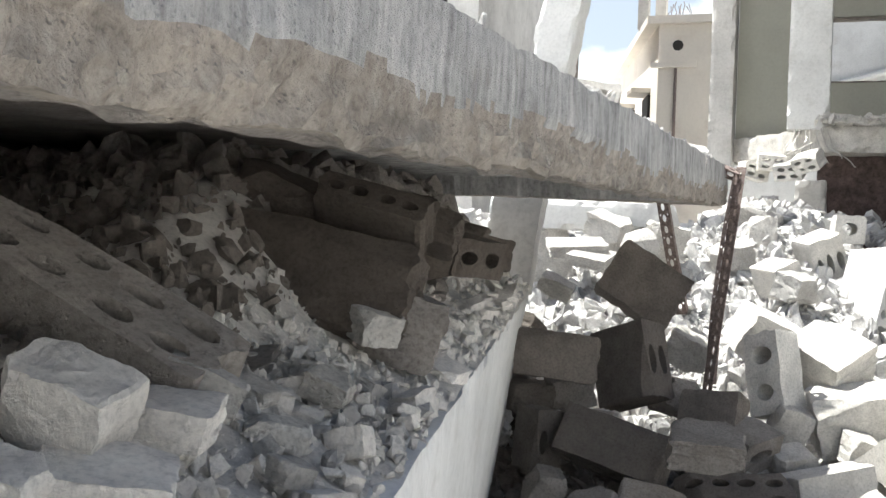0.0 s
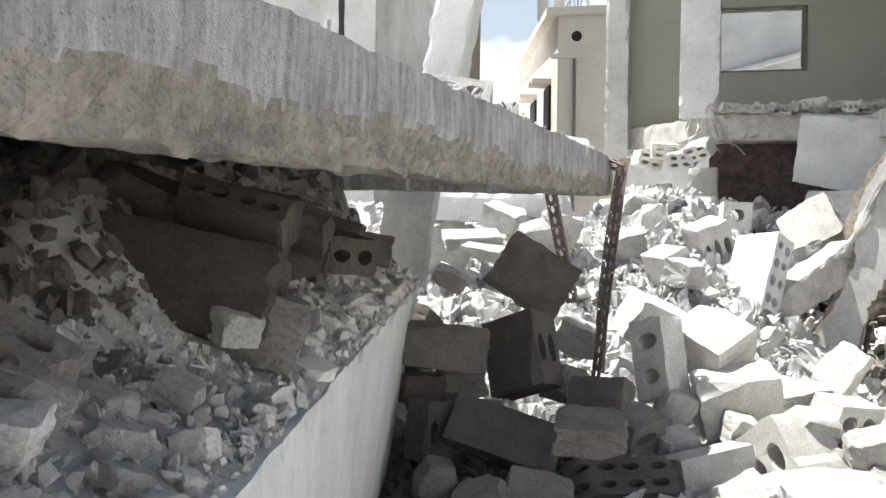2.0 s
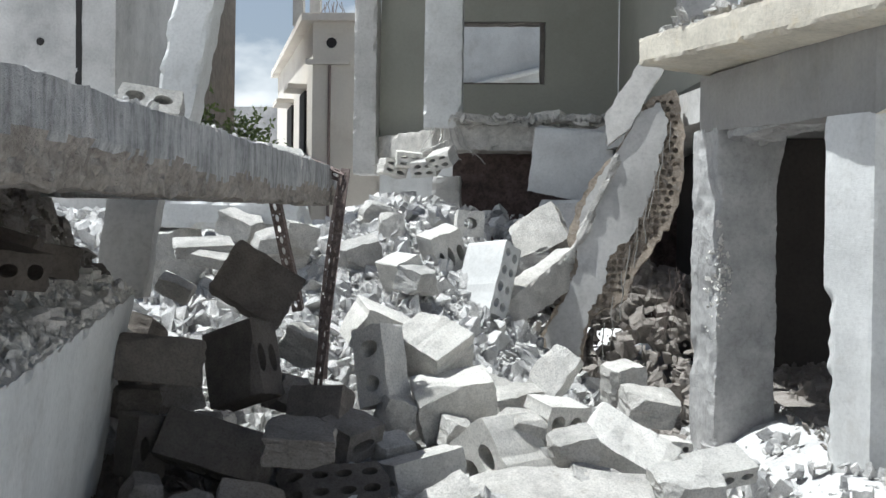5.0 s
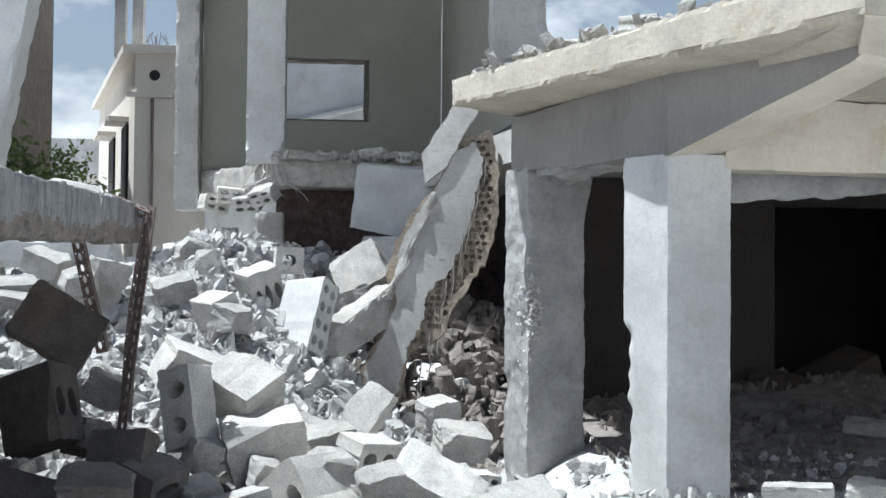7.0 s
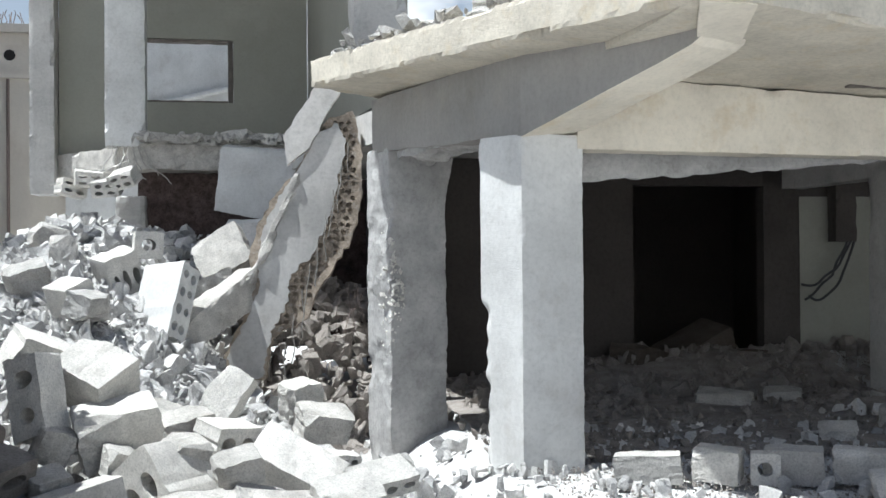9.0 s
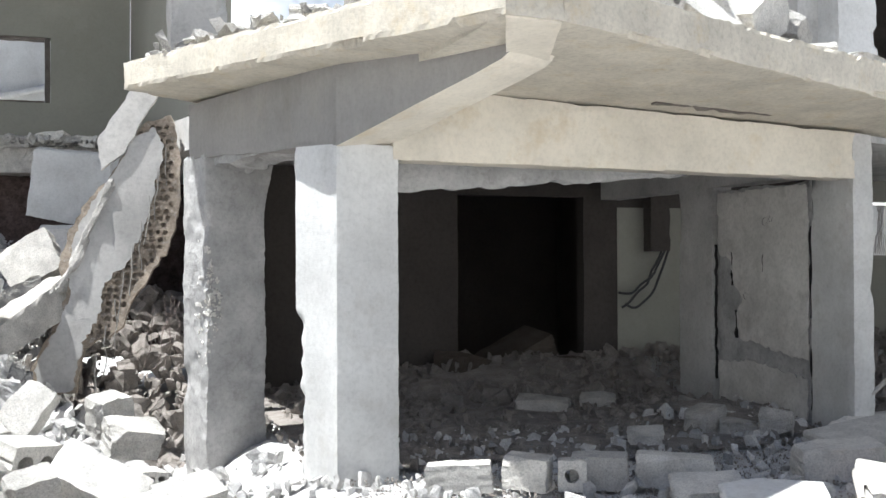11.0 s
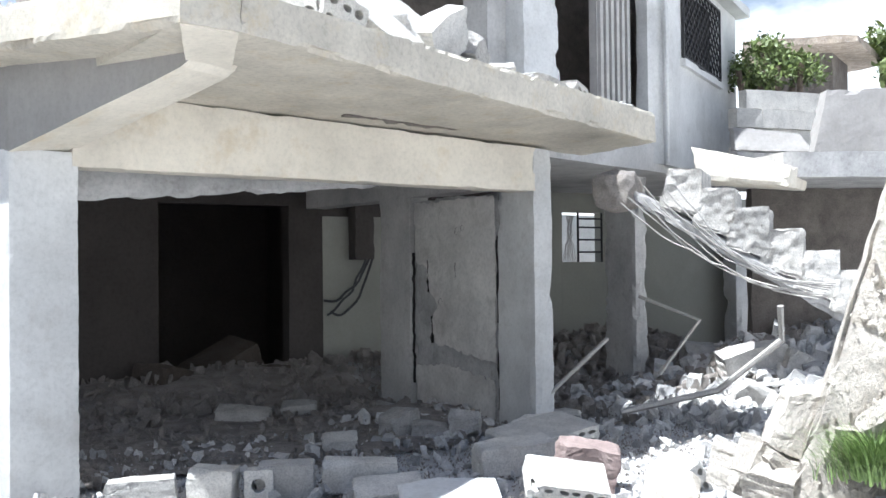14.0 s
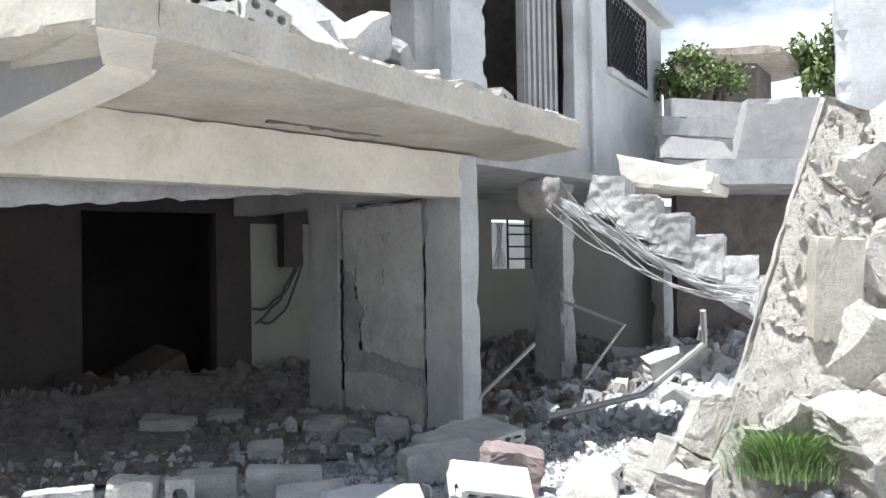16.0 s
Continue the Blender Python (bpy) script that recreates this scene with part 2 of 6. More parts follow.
def slab_body(pts, z0, z1, **kw):
    """Four plan points; z0, z1 single heights or four of them."""
    q0 = z0 if isinstance(z0, (list, tuple)) else [z0] * 4
    q1 = z1 if isinstance(z1, (list, tuple)) else [z1] * 4
    return hexa([(*p, h) for p, h in zip(pts, q0)] + [(*p, h) for p, h in zip(pts, q1)], **kw)


def box_corners(lx, ly, lz):
    x, y = lx / 2, ly / 2
    return [(-x, -y, 0), (x, -y, 0), (x, y, 0), (-x, y, 0), (-x, -y, lz), (x, -y, lz), (x, y, lz), (-x, y, lz)]


def plate_with_holes(outline, holes, depth, bm=None):
    """A prism along +z from a plan outline with holes right through it."""
    bm = bm or bmesh.new()
    loops = [outline] + holes
    caps = []
    for z in (0.0, depth):
        edges = []
        rings = []
        for lp in loops:
            vs = [bm.verts.new((p[0], p[1], z)) for p in lp]
            rings.append(vs)
            edges += [bm.edges.new((vs[i], vs[(i + 1) % len(vs)])) for i in range(len(vs))]
        bmesh.ops.triangle_fill(bm, use_beauty=True, use_dissolve=False, edges=edges)
        caps.append(rings)
    for lo, hi in zip(*caps):
        for i in range(len(lo)):
            j = (i + 1) % len(lo)
            bm.faces.new([lo[i], lo[j], hi[j], hi[i]])
    return bm


def oval(cx, cy, rx, ry, n=10, turn=0.0):
    return [(cx + rx * math.cos(turn + 2 * math.pi * i / n), cy + ry * math.sin(turn + 2 * math.pi * i / n)) for i in range(n)]


def jag(pts, step, amp, rng):
    """An outline with its sides cut into short, uneven lengths."""
    out = []
    for i, p in enumerate(pts):
        q = pts[(i + 1) % len(pts)]
        d = math.hypot(q[0] - p[0], q[1] - p[1])
        n = max(1, round(d / step))
        for k in range(n):
            f = k / n
            out.append((p[0] + (q[0] - p[0]) * f + rng.uniform(-amp, amp), p[1] + (q[1] - p[1]) * f + rng.uniform(-amp, amp)))
    return out


def tube(bm, pts, r, sides=6):
    """A round bar along a line of points."""
    pts = [Vector(p) for p in pts]
    last = None
    for i, p in enumerate(pts):
        d = (pts[min(i + 1, len(pts) - 1)] - pts[max(i - 1, 0)]).normalized()
        u = d.orthogonal().normalized() if last is None else (u - d * u.dot(d)).normalized()
        w = d.cross(u)
        vs = [bm.verts.new(p + (u * math.cos(a) + w * math.sin(a)) * r) for a in (2 * math.pi * k / sides for k in range(sides))]
        if last:
            for k in range(sides):
                bm.faces.new([last[k], last[(k + 1) % sides], vs[(k + 1) % sides], vs[k]])
        else:
            bm.faces.new(list(reversed(vs)))
        last = vs
    bm.faces.new(last)
    return bm


def sag(a, b, drop, n=14, wob=0.0, seed=0):
    a, b = Vector(a), Vector(b)
    out = []
    for i in range(n + 1):
        f = i / n
        p = a.lerp(b, f) + Vector((0, 0, -4 * drop * f * (1 - f)))
        if wob:
            p += noise.noise_vector(p * 4 + Vector((seed, 0, 0))) * wob * (f * (1 - f) * 4)
        out.append(p)
    return out


def smooth(a, b, v):
    t = np.clip((v - a) / (b - a), 0, 1)
    return t * t * (3 - 2 * t)


def bell(x, y, cx, cy, rx, ry):
    return np.exp(-(((x - cx) / rx) ** 2) - ((y - cy) / ry) ** 2)


def height(x, y):
    """The lie of the rubble field."""
    x, y = np.asarray(x, float), np.asarray(y, float)
    a, b = 0.33 + (x - 0.33) / 1.27, (y + 0.02) / 1.27 - 0.02
    f = 1.45 * smooth(6.0, 10.4, b) * smooth(1.5, -0.4, a) * (1 - 0.28 * smooth(-0.9, -2.0, a))
    f = f + 0.30 * smooth(2.4, 0.3, a) * smooth(2.5, 5.6, b)
    f = f + 0.35 * smooth(-1.6, -4.0, a) * smooth(6, 9, b)
    f = f + 0.22 * bell(a, b, -0.9, 12.6, 0.8, 1.0)
    f = f - 0.25 * bell(a, b, 1.8, 9.4, 0.7, 1.6)
    yard = smooth(3.0, 2.0, x) * smooth(1.5, 4.0, y)                     # the heap left of the building
    h = (1.27 * f - 0.40) * yard
    h = h + 0.72 * bell(x, y, 5.6, 2.1, 1.3, 0.8)
    h = h + 0.30 * bell(x, y, 9.2, 12.2, 2.6, 1.0) + 0.55 * bell(x, y, 12.6, 12.0, 1.6, 1.0)
    h = h + 0.75 * bell(x, y, 13.4, 8.9, 1.8, 1.5)
    h = h + 0.32 * bell(x, y, 6.2, 12.9, 2.6, 1.0) + 0.16 * bell(x, y, 7.4, 9.6, 0.9, 0.8)
    return h


def rock_shapes(count, seed):
    """Angular broken pieces: bent boxes and slabs with a corner or two knocked off."""
    rng = random.Random(seed)
    out = []
    for n in range(count):
        bm = bmesh.new()
        fx, fy = 1.0, rng.uniform(0.5, 1.0)
        fz = rng.choice((rng.uniform(0.16, 0.35), rng.uniform(0.35, 0.85)))
        for sx in (-1, 1):
            for sy in (-1, 1):
                for sz in (-1, 1):
                    j = [rng.uniform(0.38, 1.12) for _ in range(3)]
                    p = Vector((sx * fx * j[0], sy * fy * j[1], sz * fz * j[2]))
                    if rng.random() < 0.3:
                        bm.verts.new((p.x * 0.45, p.y, p.z))
                        bm.verts.new((p.x, p.y * 0.5, p.z))
                    else:
                        bm.verts.new(p)
        bmesh.ops.convex_hull(bm, input=bm.verts)
        loose = [v for v in bm.verts if not v.link_faces]
        bmesh.ops.delete(bm, geom=loose, context="VERTS")
        bmesh.ops.triangulate(bm, faces=bm.faces)
        bmesh.ops.recalc_face_normals(bm, faces=bm.faces)
        bm.verts.index_update()
        out.append((np.array([v.co for v in bm.verts]), np.array([[v.index for v in f.verts] for f in bm.faces])))
        bm.free()
    return out


ROCKS = rock_shapes(30, 5)


def rough_shapes(shapes, seed):
    """The same pieces with pitted, uneven faces."""
    out = []
    for n, (v, f) in enumerate(shapes):
        bm = bmesh.new()
        vs = [bm.verts.new(p) for p in v]
        for t in f:
            bm.faces.new([vs[k] for k in t])
        bmesh.ops.subdivide_edges(bm, edges=bm.edges[:], cuts=2, use_grid_fill=True)
        bmesh.ops.triangulate(bm, faces=bm.faces)
        for q in bm.verts:
            q.co += noise.noise_vector(q.co * 1.9 + Vector((n, seed, 0))) * 0.12 + noise.noise_vector(q.co * 5 + Vector((n, 0, seed))) * 0.07
        bm.verts.index_update()
        out.append((np.array([q.co for q in bm.verts]), np.array([[q.index for q in t.verts] for t in bm.faces])))
        bm.free()
    return out


ROUGH = rough_shapes(ROCKS, 3)


def rubble_mesh(name, places, sizes, seed, tilt=math.pi):
    """One mesh of many angular pieces, at places (n, 3) with half sizes (n,)."""
    rng = np.random.default_rng(seed)
    n = len(places)
    kind = rng.integers(0, len(ROCKS), n)
    vs, fs, base = [], [], 0
    big = np.asarray(sizes) > 0.042
    for k, (v0, f0) in enumerate(ROCKS + ROUGH):
        idx = np.nonzero((kind == k % len(ROCKS)) & (big == (k >= len(ROCKS))))[0]
        if not len(idx):
            continue
        ax, ay, az = rng.uniform(-tilt, tilt, len(idx)), rng.uniform(-tilt, tilt, len(idx)), rng.uniform(-math.pi, math.pi, len(idx))
        ca, sa, cb, sb, cc, sc = np.cos(ax), np.sin(ax), np.cos(ay), np.sin(ay), np.cos(az), np.sin(az)
        z = np.zeros_like(ca)
        o = np.ones_like(ca)
        rx = np.array([[o, z, z], [z, ca, -sa], [z, sa, ca]]).transpose(2, 0, 1)
        ry = np.array([[cb, z, sb], [z, o, z], [-sb, z, cb]]).transpose(2, 0, 1)
        rz = np.array([[cc, -sc, z], [sc, cc, z], [z, z, o]]).transpose(2, 0, 1)
        rot = rz @ ry @ rx
        pts = np.einsum("nij,vj->nvi", rot, v0) * sizes[idx][:, None, None] + places[idx][:, None, :]
        vs.append(pts.reshape(-1, 3))
        fs.append((f0[None] + (base + np.arange(len(idx)) * len(v0))[:, None, None]).reshape(-1, 3))
        base += len(idx) * len(v0)
    v, f = np.concatenate(vs), np.concatenate(fs)
    me = bpy.data.meshes.new(name)
    me.vertices.add(len(v))
    me.vertices.foreach_set("co", v.ravel())
    me.loops.add(f.size)
    me.loops.foreach_set("vertex_index", f.ravel())
    me.polygons.add(len(f))
    me.polygons.foreach_set("loop_start", np.arange(0, f.size, 3))
    me.update(calc_edges=True)
    me.validate()
    me.shade_flat()
    return me


def strewn(name, label, area, count, lo, hi, seed, material=None, ground=height, power=2.2, sink=0.25, keep=None):
    """Rubble strewn over an area (x0, x1, y0, y1) of the ground."""
    rng = np.random.default_rng(seed)
    x = rng.uniform(area[0], area[1], count)
    y = rng.uniform(area[2], area[3], count)
    s = lo + (hi - lo) * rng.uniform(0, 1, count) ** power
    if keep is not None:
        ok = keep(x, y)
        x, y, s = x[ok], y[ok], s[ok]
    z = ground(x, y) + s * (0.45 - sink * rng.uniform(0, 1, len(x)))
    ob = part(name, rubble_mesh(name, np.stack([x, y, z], 1), s, seed), material or M_RUBBLE)
    return tagged(ob, label, "rubble", kind="stuff")


# ---- ground ----
def ground_sheet():
    bm = bmesh.new()
    xs = [-900, -300, -90, -40, -20, -12] + list(np.arange(-8, 18.01, 0.16)) + [22, 30, 60, 200, 900]
    ys = [-900, -200, -40, -12, -5] + list(np.arange(-2, 19.01, 0.16)) + [21, 26, 34, 60, 140, 400, 1500]
    gx, gy = np.meshgrid(xs, ys, indexing="ij")
    gz = height(gx, gy)
    rows = []
    for i in range(len(xs)):
        col = []
        for j in range(len(ys)):
            p = Vector((gx[i, j], gy[i, j], gz[i, j]))
            near = 1.0 if -8 < p.x < 18 and -2 < p.y < 19 else 0.0
            p.z += near * (0.05 * noise.noise(p * 1.7) + 0.03 * noise.noise(p * 5)) - 0.03
            col.append(bm.verts.new(p))
        rows.append(col)
    for i in range(len(xs) - 1):
        for j in range(len(ys) - 1):
            bm.faces.new([rows[i][j], rows[i + 1][j], rows[i + 1][j + 1], rows[i][j + 1]])
    return bm


tagged(part("ground", ground_sheet(), M_DUST, smooth=True), "pale dusty ground of crushed concrete", "ground", kind="structure")

# ---- standing building: ground floor ----
FA, FB = Vector((2.97, 7.73)), Vector((8.22, 8.12))      # front line
FD = (FB - FA).normalized()
FN = Vector((-FD.y, FD.x))                                # inwards
LD = Vector((-0.477, 0.879)).normalized()                 # along the left side, away from the street
LN = Vector((LD.y, -LD.x))                                # from the left side inwards


def P(base, u, du, v=0.0, dv=None):
    p = base + u * du
    if dv is not None:
        p = p + v * dv
    return (p.x, p.y)


# corner column, square on its two faces
FC = FA + (FN + LN) * 0.005
q = [P(FC, FD, 0), P(FC, FD, 0.49), P(FC, FD, 0.25, 0.46, LD), P(FC, LD, 0.49)]
bm = slab_body(q, -0.15, 2.50, cell=0.03, amp=0.003, chip=0.008, seed=1, worn={"y1": 0.06})
notch = Vector((q[3][0], q[3][1], 0))
for v in bm.verts:                                         # knocked-off lower edge
    d = (Vector((v.co.x, v.co.y, 0)) - notch).length
    if d < 0.14 and -0.1 < v.co.z < 1.25:
        v.co += Vector((0.9, -0.35, 0)) * (0.14 - d) * (0.55 + 0.5 * noise.noise(v.co * 7)) * min(1, (1.25 - v.co.z) * 12)
tagged(part("corner_column", bm, M_PLASTER),
       "pale plastered concrete corner column with chipped edge", "column", kind="structure")
# second column on the left side, torn along its edges
SB = Vector((-0.283, 0.959)).normalized()                 # along the side beam
SQ = Vector((SB.y, -SB.x))
A0 = FA + SB * 2.33


def column_plan(base, wide, deep):
    return [P(base, SQ, 0), P(base, SQ, wide), P(base, SQ, wide, deep, SB), P(base, SB, deep)]


bm = slab_body(column_plan(A0, 0.62, 0.52), -0.6, 2.62, cell=0.03, amp=0.006, chip=0.03, seed=2, worn={"x1": 0.05, "y1": 0.07})
for v in bm.verts:                                         # torn street edge, cut back in long bites
    u, w = (v.co.xy - A0).dot(SQ), (v.co.xy - A0).dot(SB)
    if u < 0.09:
        bite = max(0.0, noise.noise(Vector((3.1, w * 3.0, v.co.z * 2.3))) + 0.22 * noise.noise(Vector((1.7, w * 9, v.co.z * 8))))
        v.co += (SQ * 0.08 * bite).to_3d() + noise.noise_vector(v.co * 16) * (0.003 + 0.006 * math.exp(-((v.co.z - 1.3) / 0.4) ** 2))
    if u > 0.45 and v.co.z > 2.15:
        v.co += (SQ * 0.25 * (v.co.z - 2.15)).to_3d()
tagged(part("broken_column", bm, M_CEMENT), "grey concrete column with torn and spalled edges", "column", kind="structure")
# broken plaster and aggregate left along the column's lit edge
rng = np.random.default_rng(71)
n = 190
zz = np.clip(rng.normal(1.3, 0.28, n), 0.6, 1.95)
uu = -0.01 + 0.17 * rng.uniform(0, 1, n) * np.exp(-((zz - 1.25) / 0.42) ** 2)
ww = np.where(rng.uniform(0, 1, n) < 0.55, -0.012, 0.2 * rng.uniform(0, 1, n))
pts = np.stack([A0.x + SQ.x * uu + SB.x * ww, A0.y + SQ.y * uu + SB.y * ww, zz], 1)
tagged(part("spalled_lumps", rubble_mesh("spalled_lumps", pts, 0.008 + 0.03 * rng.uniform(0, 1, n) ** 3, 71), M_BLOCK), "torn pale concrete lumps on the column edge", "broken concrete", kind="stuff")
# torn concrete hanging under the side beam
q = [P(A0, SB, -0.1, 0.03, SQ), P(A0, SB, -1.55, 0.03, SQ), P(A0, SB, -1.55, 0.36, SQ), P(A0, SB, -0.1, 0.36, SQ)]
tagged(part("torn_soffit", slab_body(q, [2.46, 2.53, 2.51, 2.40], 2.60, cell=0.035, amp=0.02, chip=0.05, seed=32, freq=10, worn={"z0": 0.12}), M_CEMENT),
       "torn hanging concrete under the side beam", "broken concrete", kind="structure")
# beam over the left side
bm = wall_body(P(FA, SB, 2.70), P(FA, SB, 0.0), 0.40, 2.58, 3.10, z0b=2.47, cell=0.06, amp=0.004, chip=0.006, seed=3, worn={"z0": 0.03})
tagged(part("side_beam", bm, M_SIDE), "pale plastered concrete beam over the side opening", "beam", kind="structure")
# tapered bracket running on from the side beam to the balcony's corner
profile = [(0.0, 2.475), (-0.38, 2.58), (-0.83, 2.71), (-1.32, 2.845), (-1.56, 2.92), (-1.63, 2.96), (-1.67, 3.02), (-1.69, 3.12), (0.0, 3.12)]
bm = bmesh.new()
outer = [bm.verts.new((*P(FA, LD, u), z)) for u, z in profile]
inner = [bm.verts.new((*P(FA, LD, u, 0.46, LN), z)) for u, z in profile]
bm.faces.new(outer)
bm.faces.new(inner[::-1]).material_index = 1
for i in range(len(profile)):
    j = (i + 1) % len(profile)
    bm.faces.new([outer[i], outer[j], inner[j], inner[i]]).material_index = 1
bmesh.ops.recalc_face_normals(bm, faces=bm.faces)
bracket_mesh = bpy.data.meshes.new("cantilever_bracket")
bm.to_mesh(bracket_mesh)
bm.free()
# Outer face gets the shade-darkened plaster, the other faces plain cream.
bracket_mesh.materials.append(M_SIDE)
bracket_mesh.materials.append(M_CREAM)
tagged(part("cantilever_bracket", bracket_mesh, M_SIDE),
       "pale plastered tapered concrete bracket under the balcony", "bracket", kind="structure")
# thickened slab corner running out from the bracket's nose
A, B = P(FA, LD, -1.60), P(FA, LD, -1.60, 0.46, LN)
c = [(*B, 2.955), (*A, 2.955), (3.46, 5.68, 3.025), (3.83, 5.71, 3.02), (*B, 3.12), (*A, 3.12), (3.47, 5.70, 3.2), (3.82, 5.73, 3.2)]
tagged(part("corner_haunch", hexa(c, cell=0.06, amp=0.004, chip=0.004, seed=17), M_CREAM), "pale plastered thickening under the balcony corner", "bracket", kind="structure")
# front beam
tagged(part("front_beam", wall_body(P(FA, FD, 0.45), P(FA, FD, 5.05), 0.30, 2.39, 2.96, z1b=2.80, z0b=2.37, cell=0.07, amp=0.004, chip=0.012, seed=5), M_CREAM),
       "cream painted concrete beam over the wide garage opening", "beam", kind="structure")
# balcony slab: two edges at a blunt corner, dipping to the far end
K, K2 = Vector((3.45, 5.66)), Vector((3.84, 5.69))         # cut-off outer corner
R = Vector((9.14, 7.57))
L0 = Vector((1.60, 10.05))
c = [(L0.x, L0.y, 3.17), (K.x, K.y, 3.04), (4.9, 8.35, 2.94), (3.0, 10.9, 3.10),
     (L0.x, L0.y, 3.42), (K.x, K.y, 3.34), (4.9, 8.2, 3.30), (3.0, 10.9, 3.42)]
bm = hexa(c, cell=0.055, amp=0.007, chip=0.035, seed=6)
c = [(K.x, K.y, 3.04), (K2.x, K2.y, 3.03), (5.2, 8.2, 2.93), (3.3, 8.1, 2.95),
     (K.x, K.y, 3.34), (K2.x, K2.y, 3.29), (5.2, 8.2, 3.27), (3.3, 8.1, 3.30)]
hexa(c, cell=0.055, amp=0.004, chip=0.012, seed=6, bm=bm)
c = [(K2.x, K2.y, 3.03), (R.x, R.y, 2.86), (8.9, 8.4, 2.79), (3.9, 8.1, 2.935),
     (K2.x, K2.y, 3.29), (R.x, R.y, 3.16), (8.9, 8.4, 3.16), (3.9, 8.1, 3.28)]
hexa(c, cell=0.055, amp=0.007, chip=0.03, seed=6, bm=bm)
tagged(part("balcony_slab", bm, M_BALC), "cream cracked concrete balcony slab with chipped edges", "balcony slab", kind="structure")
# first floor slab behind the balcony
bm = slab_body([(2.6, 10.35), (5.0, 8.15), (8.3, 8.45), (8.3, 13.4)], 2.78, 3.15, cell=0.4, amp=0.01, chip=0.0, seed=7)
slab_body([(8.25, 8.6), (11.3, 9.6), (16.9, 13.6), (8.25, 13.4)], 2.80, 3.14, cell=0.5, amp=0.01, chip=0.0, seed=8, bm=bm)
# Extended to the left to block sun from the cavity behind the leaning slab.
slab_body([(2.5, 10.75), (9.5, 12.6), (9.5, 16.8), (1.4, 16.8)], 2.81, 3.16, cell=0.5, amp=0.01, chip=0.0, seed=8, bm=bm)
tagged(part("first_floor_slab", bm, M_GREYPL), "grey concrete floor slab over the garage", "floor slab", kind="structure")
tagged(part("sagging_ceiling", slab_body([(3.50, 8.22), (6.4, 8.40), (6.4, 9.7), (3.50, 9.7)], [2.14, 2.35, 2.62, 2.50], [2.50, 2.60, 2.74, 2.70], cell=0.07, amp=0.012, chip=0.03, seed=78, worn={"z0": 0.05}), M_CEMENT),
       "sagging grey plaster ceiling behind the front beam", "ceiling", kind="structure")
# cross wall at the far end of the garage opening, with cracked infill panel
tagged(part("end_column", slab_body([(7.97, 8.10), (8.22, 8.12), (8.24, 8.72), (7.985, 8.72)], -0.1, 2.80, cell=0.09, amp=0.006, chip=0.02, seed=9), M_PLASTER),
       "grey plastered concrete end column with pale street face", "column", kind="structure")
tagged(part("infill_panel", slab_body([(8.02, 8.74), (8.24, 8.74), (8.24, 10.36), (8.02, 10.36)], -0.1, 2.42, cell=0.08, amp=0.012, chip=0.03, seed=10, worn={"z1": 0.06}), M_CEMENT),
       "cracked grey plastered block panel with bullet holes", "wall panel", kind="structure")
tagged(part("inner_column", slab_body([(7.96, 10.38), (8.24, 10.38), (8.24, 11.05), (7.96, 11.05)], -0.1, 2.80, cell=0.1, amp=0.006, chip=0.02, seed=11), M_GREYPL),
       "grey concrete inner column", "column", kind="structure")
tagged(part("cross_beam", slab_body([(7.96, 8.73), (8.26, 8.73), (8.26, 13.0), (7.96, 13.0)], 2.44, 2.79, cell=0.2, amp=0.006, chip=0.01, seed=12), M_GREYPL),
       "grey concrete cross beam over the panel", "beam", kind="structure")
# garage floor sheet, uneven under the rubble; its dark grey carries the room's shade
bm = bmesh.new()
rows = []
for i in range(41):
    f = i / 40
    rows.append([])
    for j in range(41):
        g = j / 40
        x = 3.1 + 4.85 * f
        y = 7.95 + 0.05 * f + (4.98 - 0.05 * f) * g
        z = float(height(x, y)) + 0.05 * noise.noise(Vector((x, y, 0)) * 1.7) + 0.004
        rows[-1].append(bm.verts.new((x, y, z)))
for i in range(40):
    for j in range(40):
        bm.faces.new([rows[i][j], rows[i + 1][j], rows[i + 1][j + 1], rows[i][j + 1]])
tagged(part("floor", bm, M_DUSTY_SHADE, smooth=True), "garage floor under broken rubble, greyed for the room's shade", "floor", kind="structure")
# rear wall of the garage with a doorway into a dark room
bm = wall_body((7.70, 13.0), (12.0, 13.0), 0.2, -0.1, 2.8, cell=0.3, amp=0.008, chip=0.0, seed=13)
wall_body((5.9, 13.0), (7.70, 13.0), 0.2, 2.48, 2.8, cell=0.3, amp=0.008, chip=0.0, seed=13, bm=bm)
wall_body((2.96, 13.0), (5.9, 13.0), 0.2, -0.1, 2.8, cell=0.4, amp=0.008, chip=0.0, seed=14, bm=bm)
tagged(part("wall_garage_rear", bm, M_INSIDE), "plaster wall with a doorway, painted dark for shade", "wall", kind="structure")
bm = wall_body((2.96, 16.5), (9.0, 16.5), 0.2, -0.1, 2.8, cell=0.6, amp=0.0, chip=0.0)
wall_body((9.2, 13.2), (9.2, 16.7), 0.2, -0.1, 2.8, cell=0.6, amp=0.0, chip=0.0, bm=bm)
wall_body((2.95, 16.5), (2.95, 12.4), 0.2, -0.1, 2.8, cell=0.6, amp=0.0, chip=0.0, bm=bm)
tagged(part("wall_dark_room", bm, M_INSIDE), "rear room walls painted dark for shade", "wall", kind="structure")

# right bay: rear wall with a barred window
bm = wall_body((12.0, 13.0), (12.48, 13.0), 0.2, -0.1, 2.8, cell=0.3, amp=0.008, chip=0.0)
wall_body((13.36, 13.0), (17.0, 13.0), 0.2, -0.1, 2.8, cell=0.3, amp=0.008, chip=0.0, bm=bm)
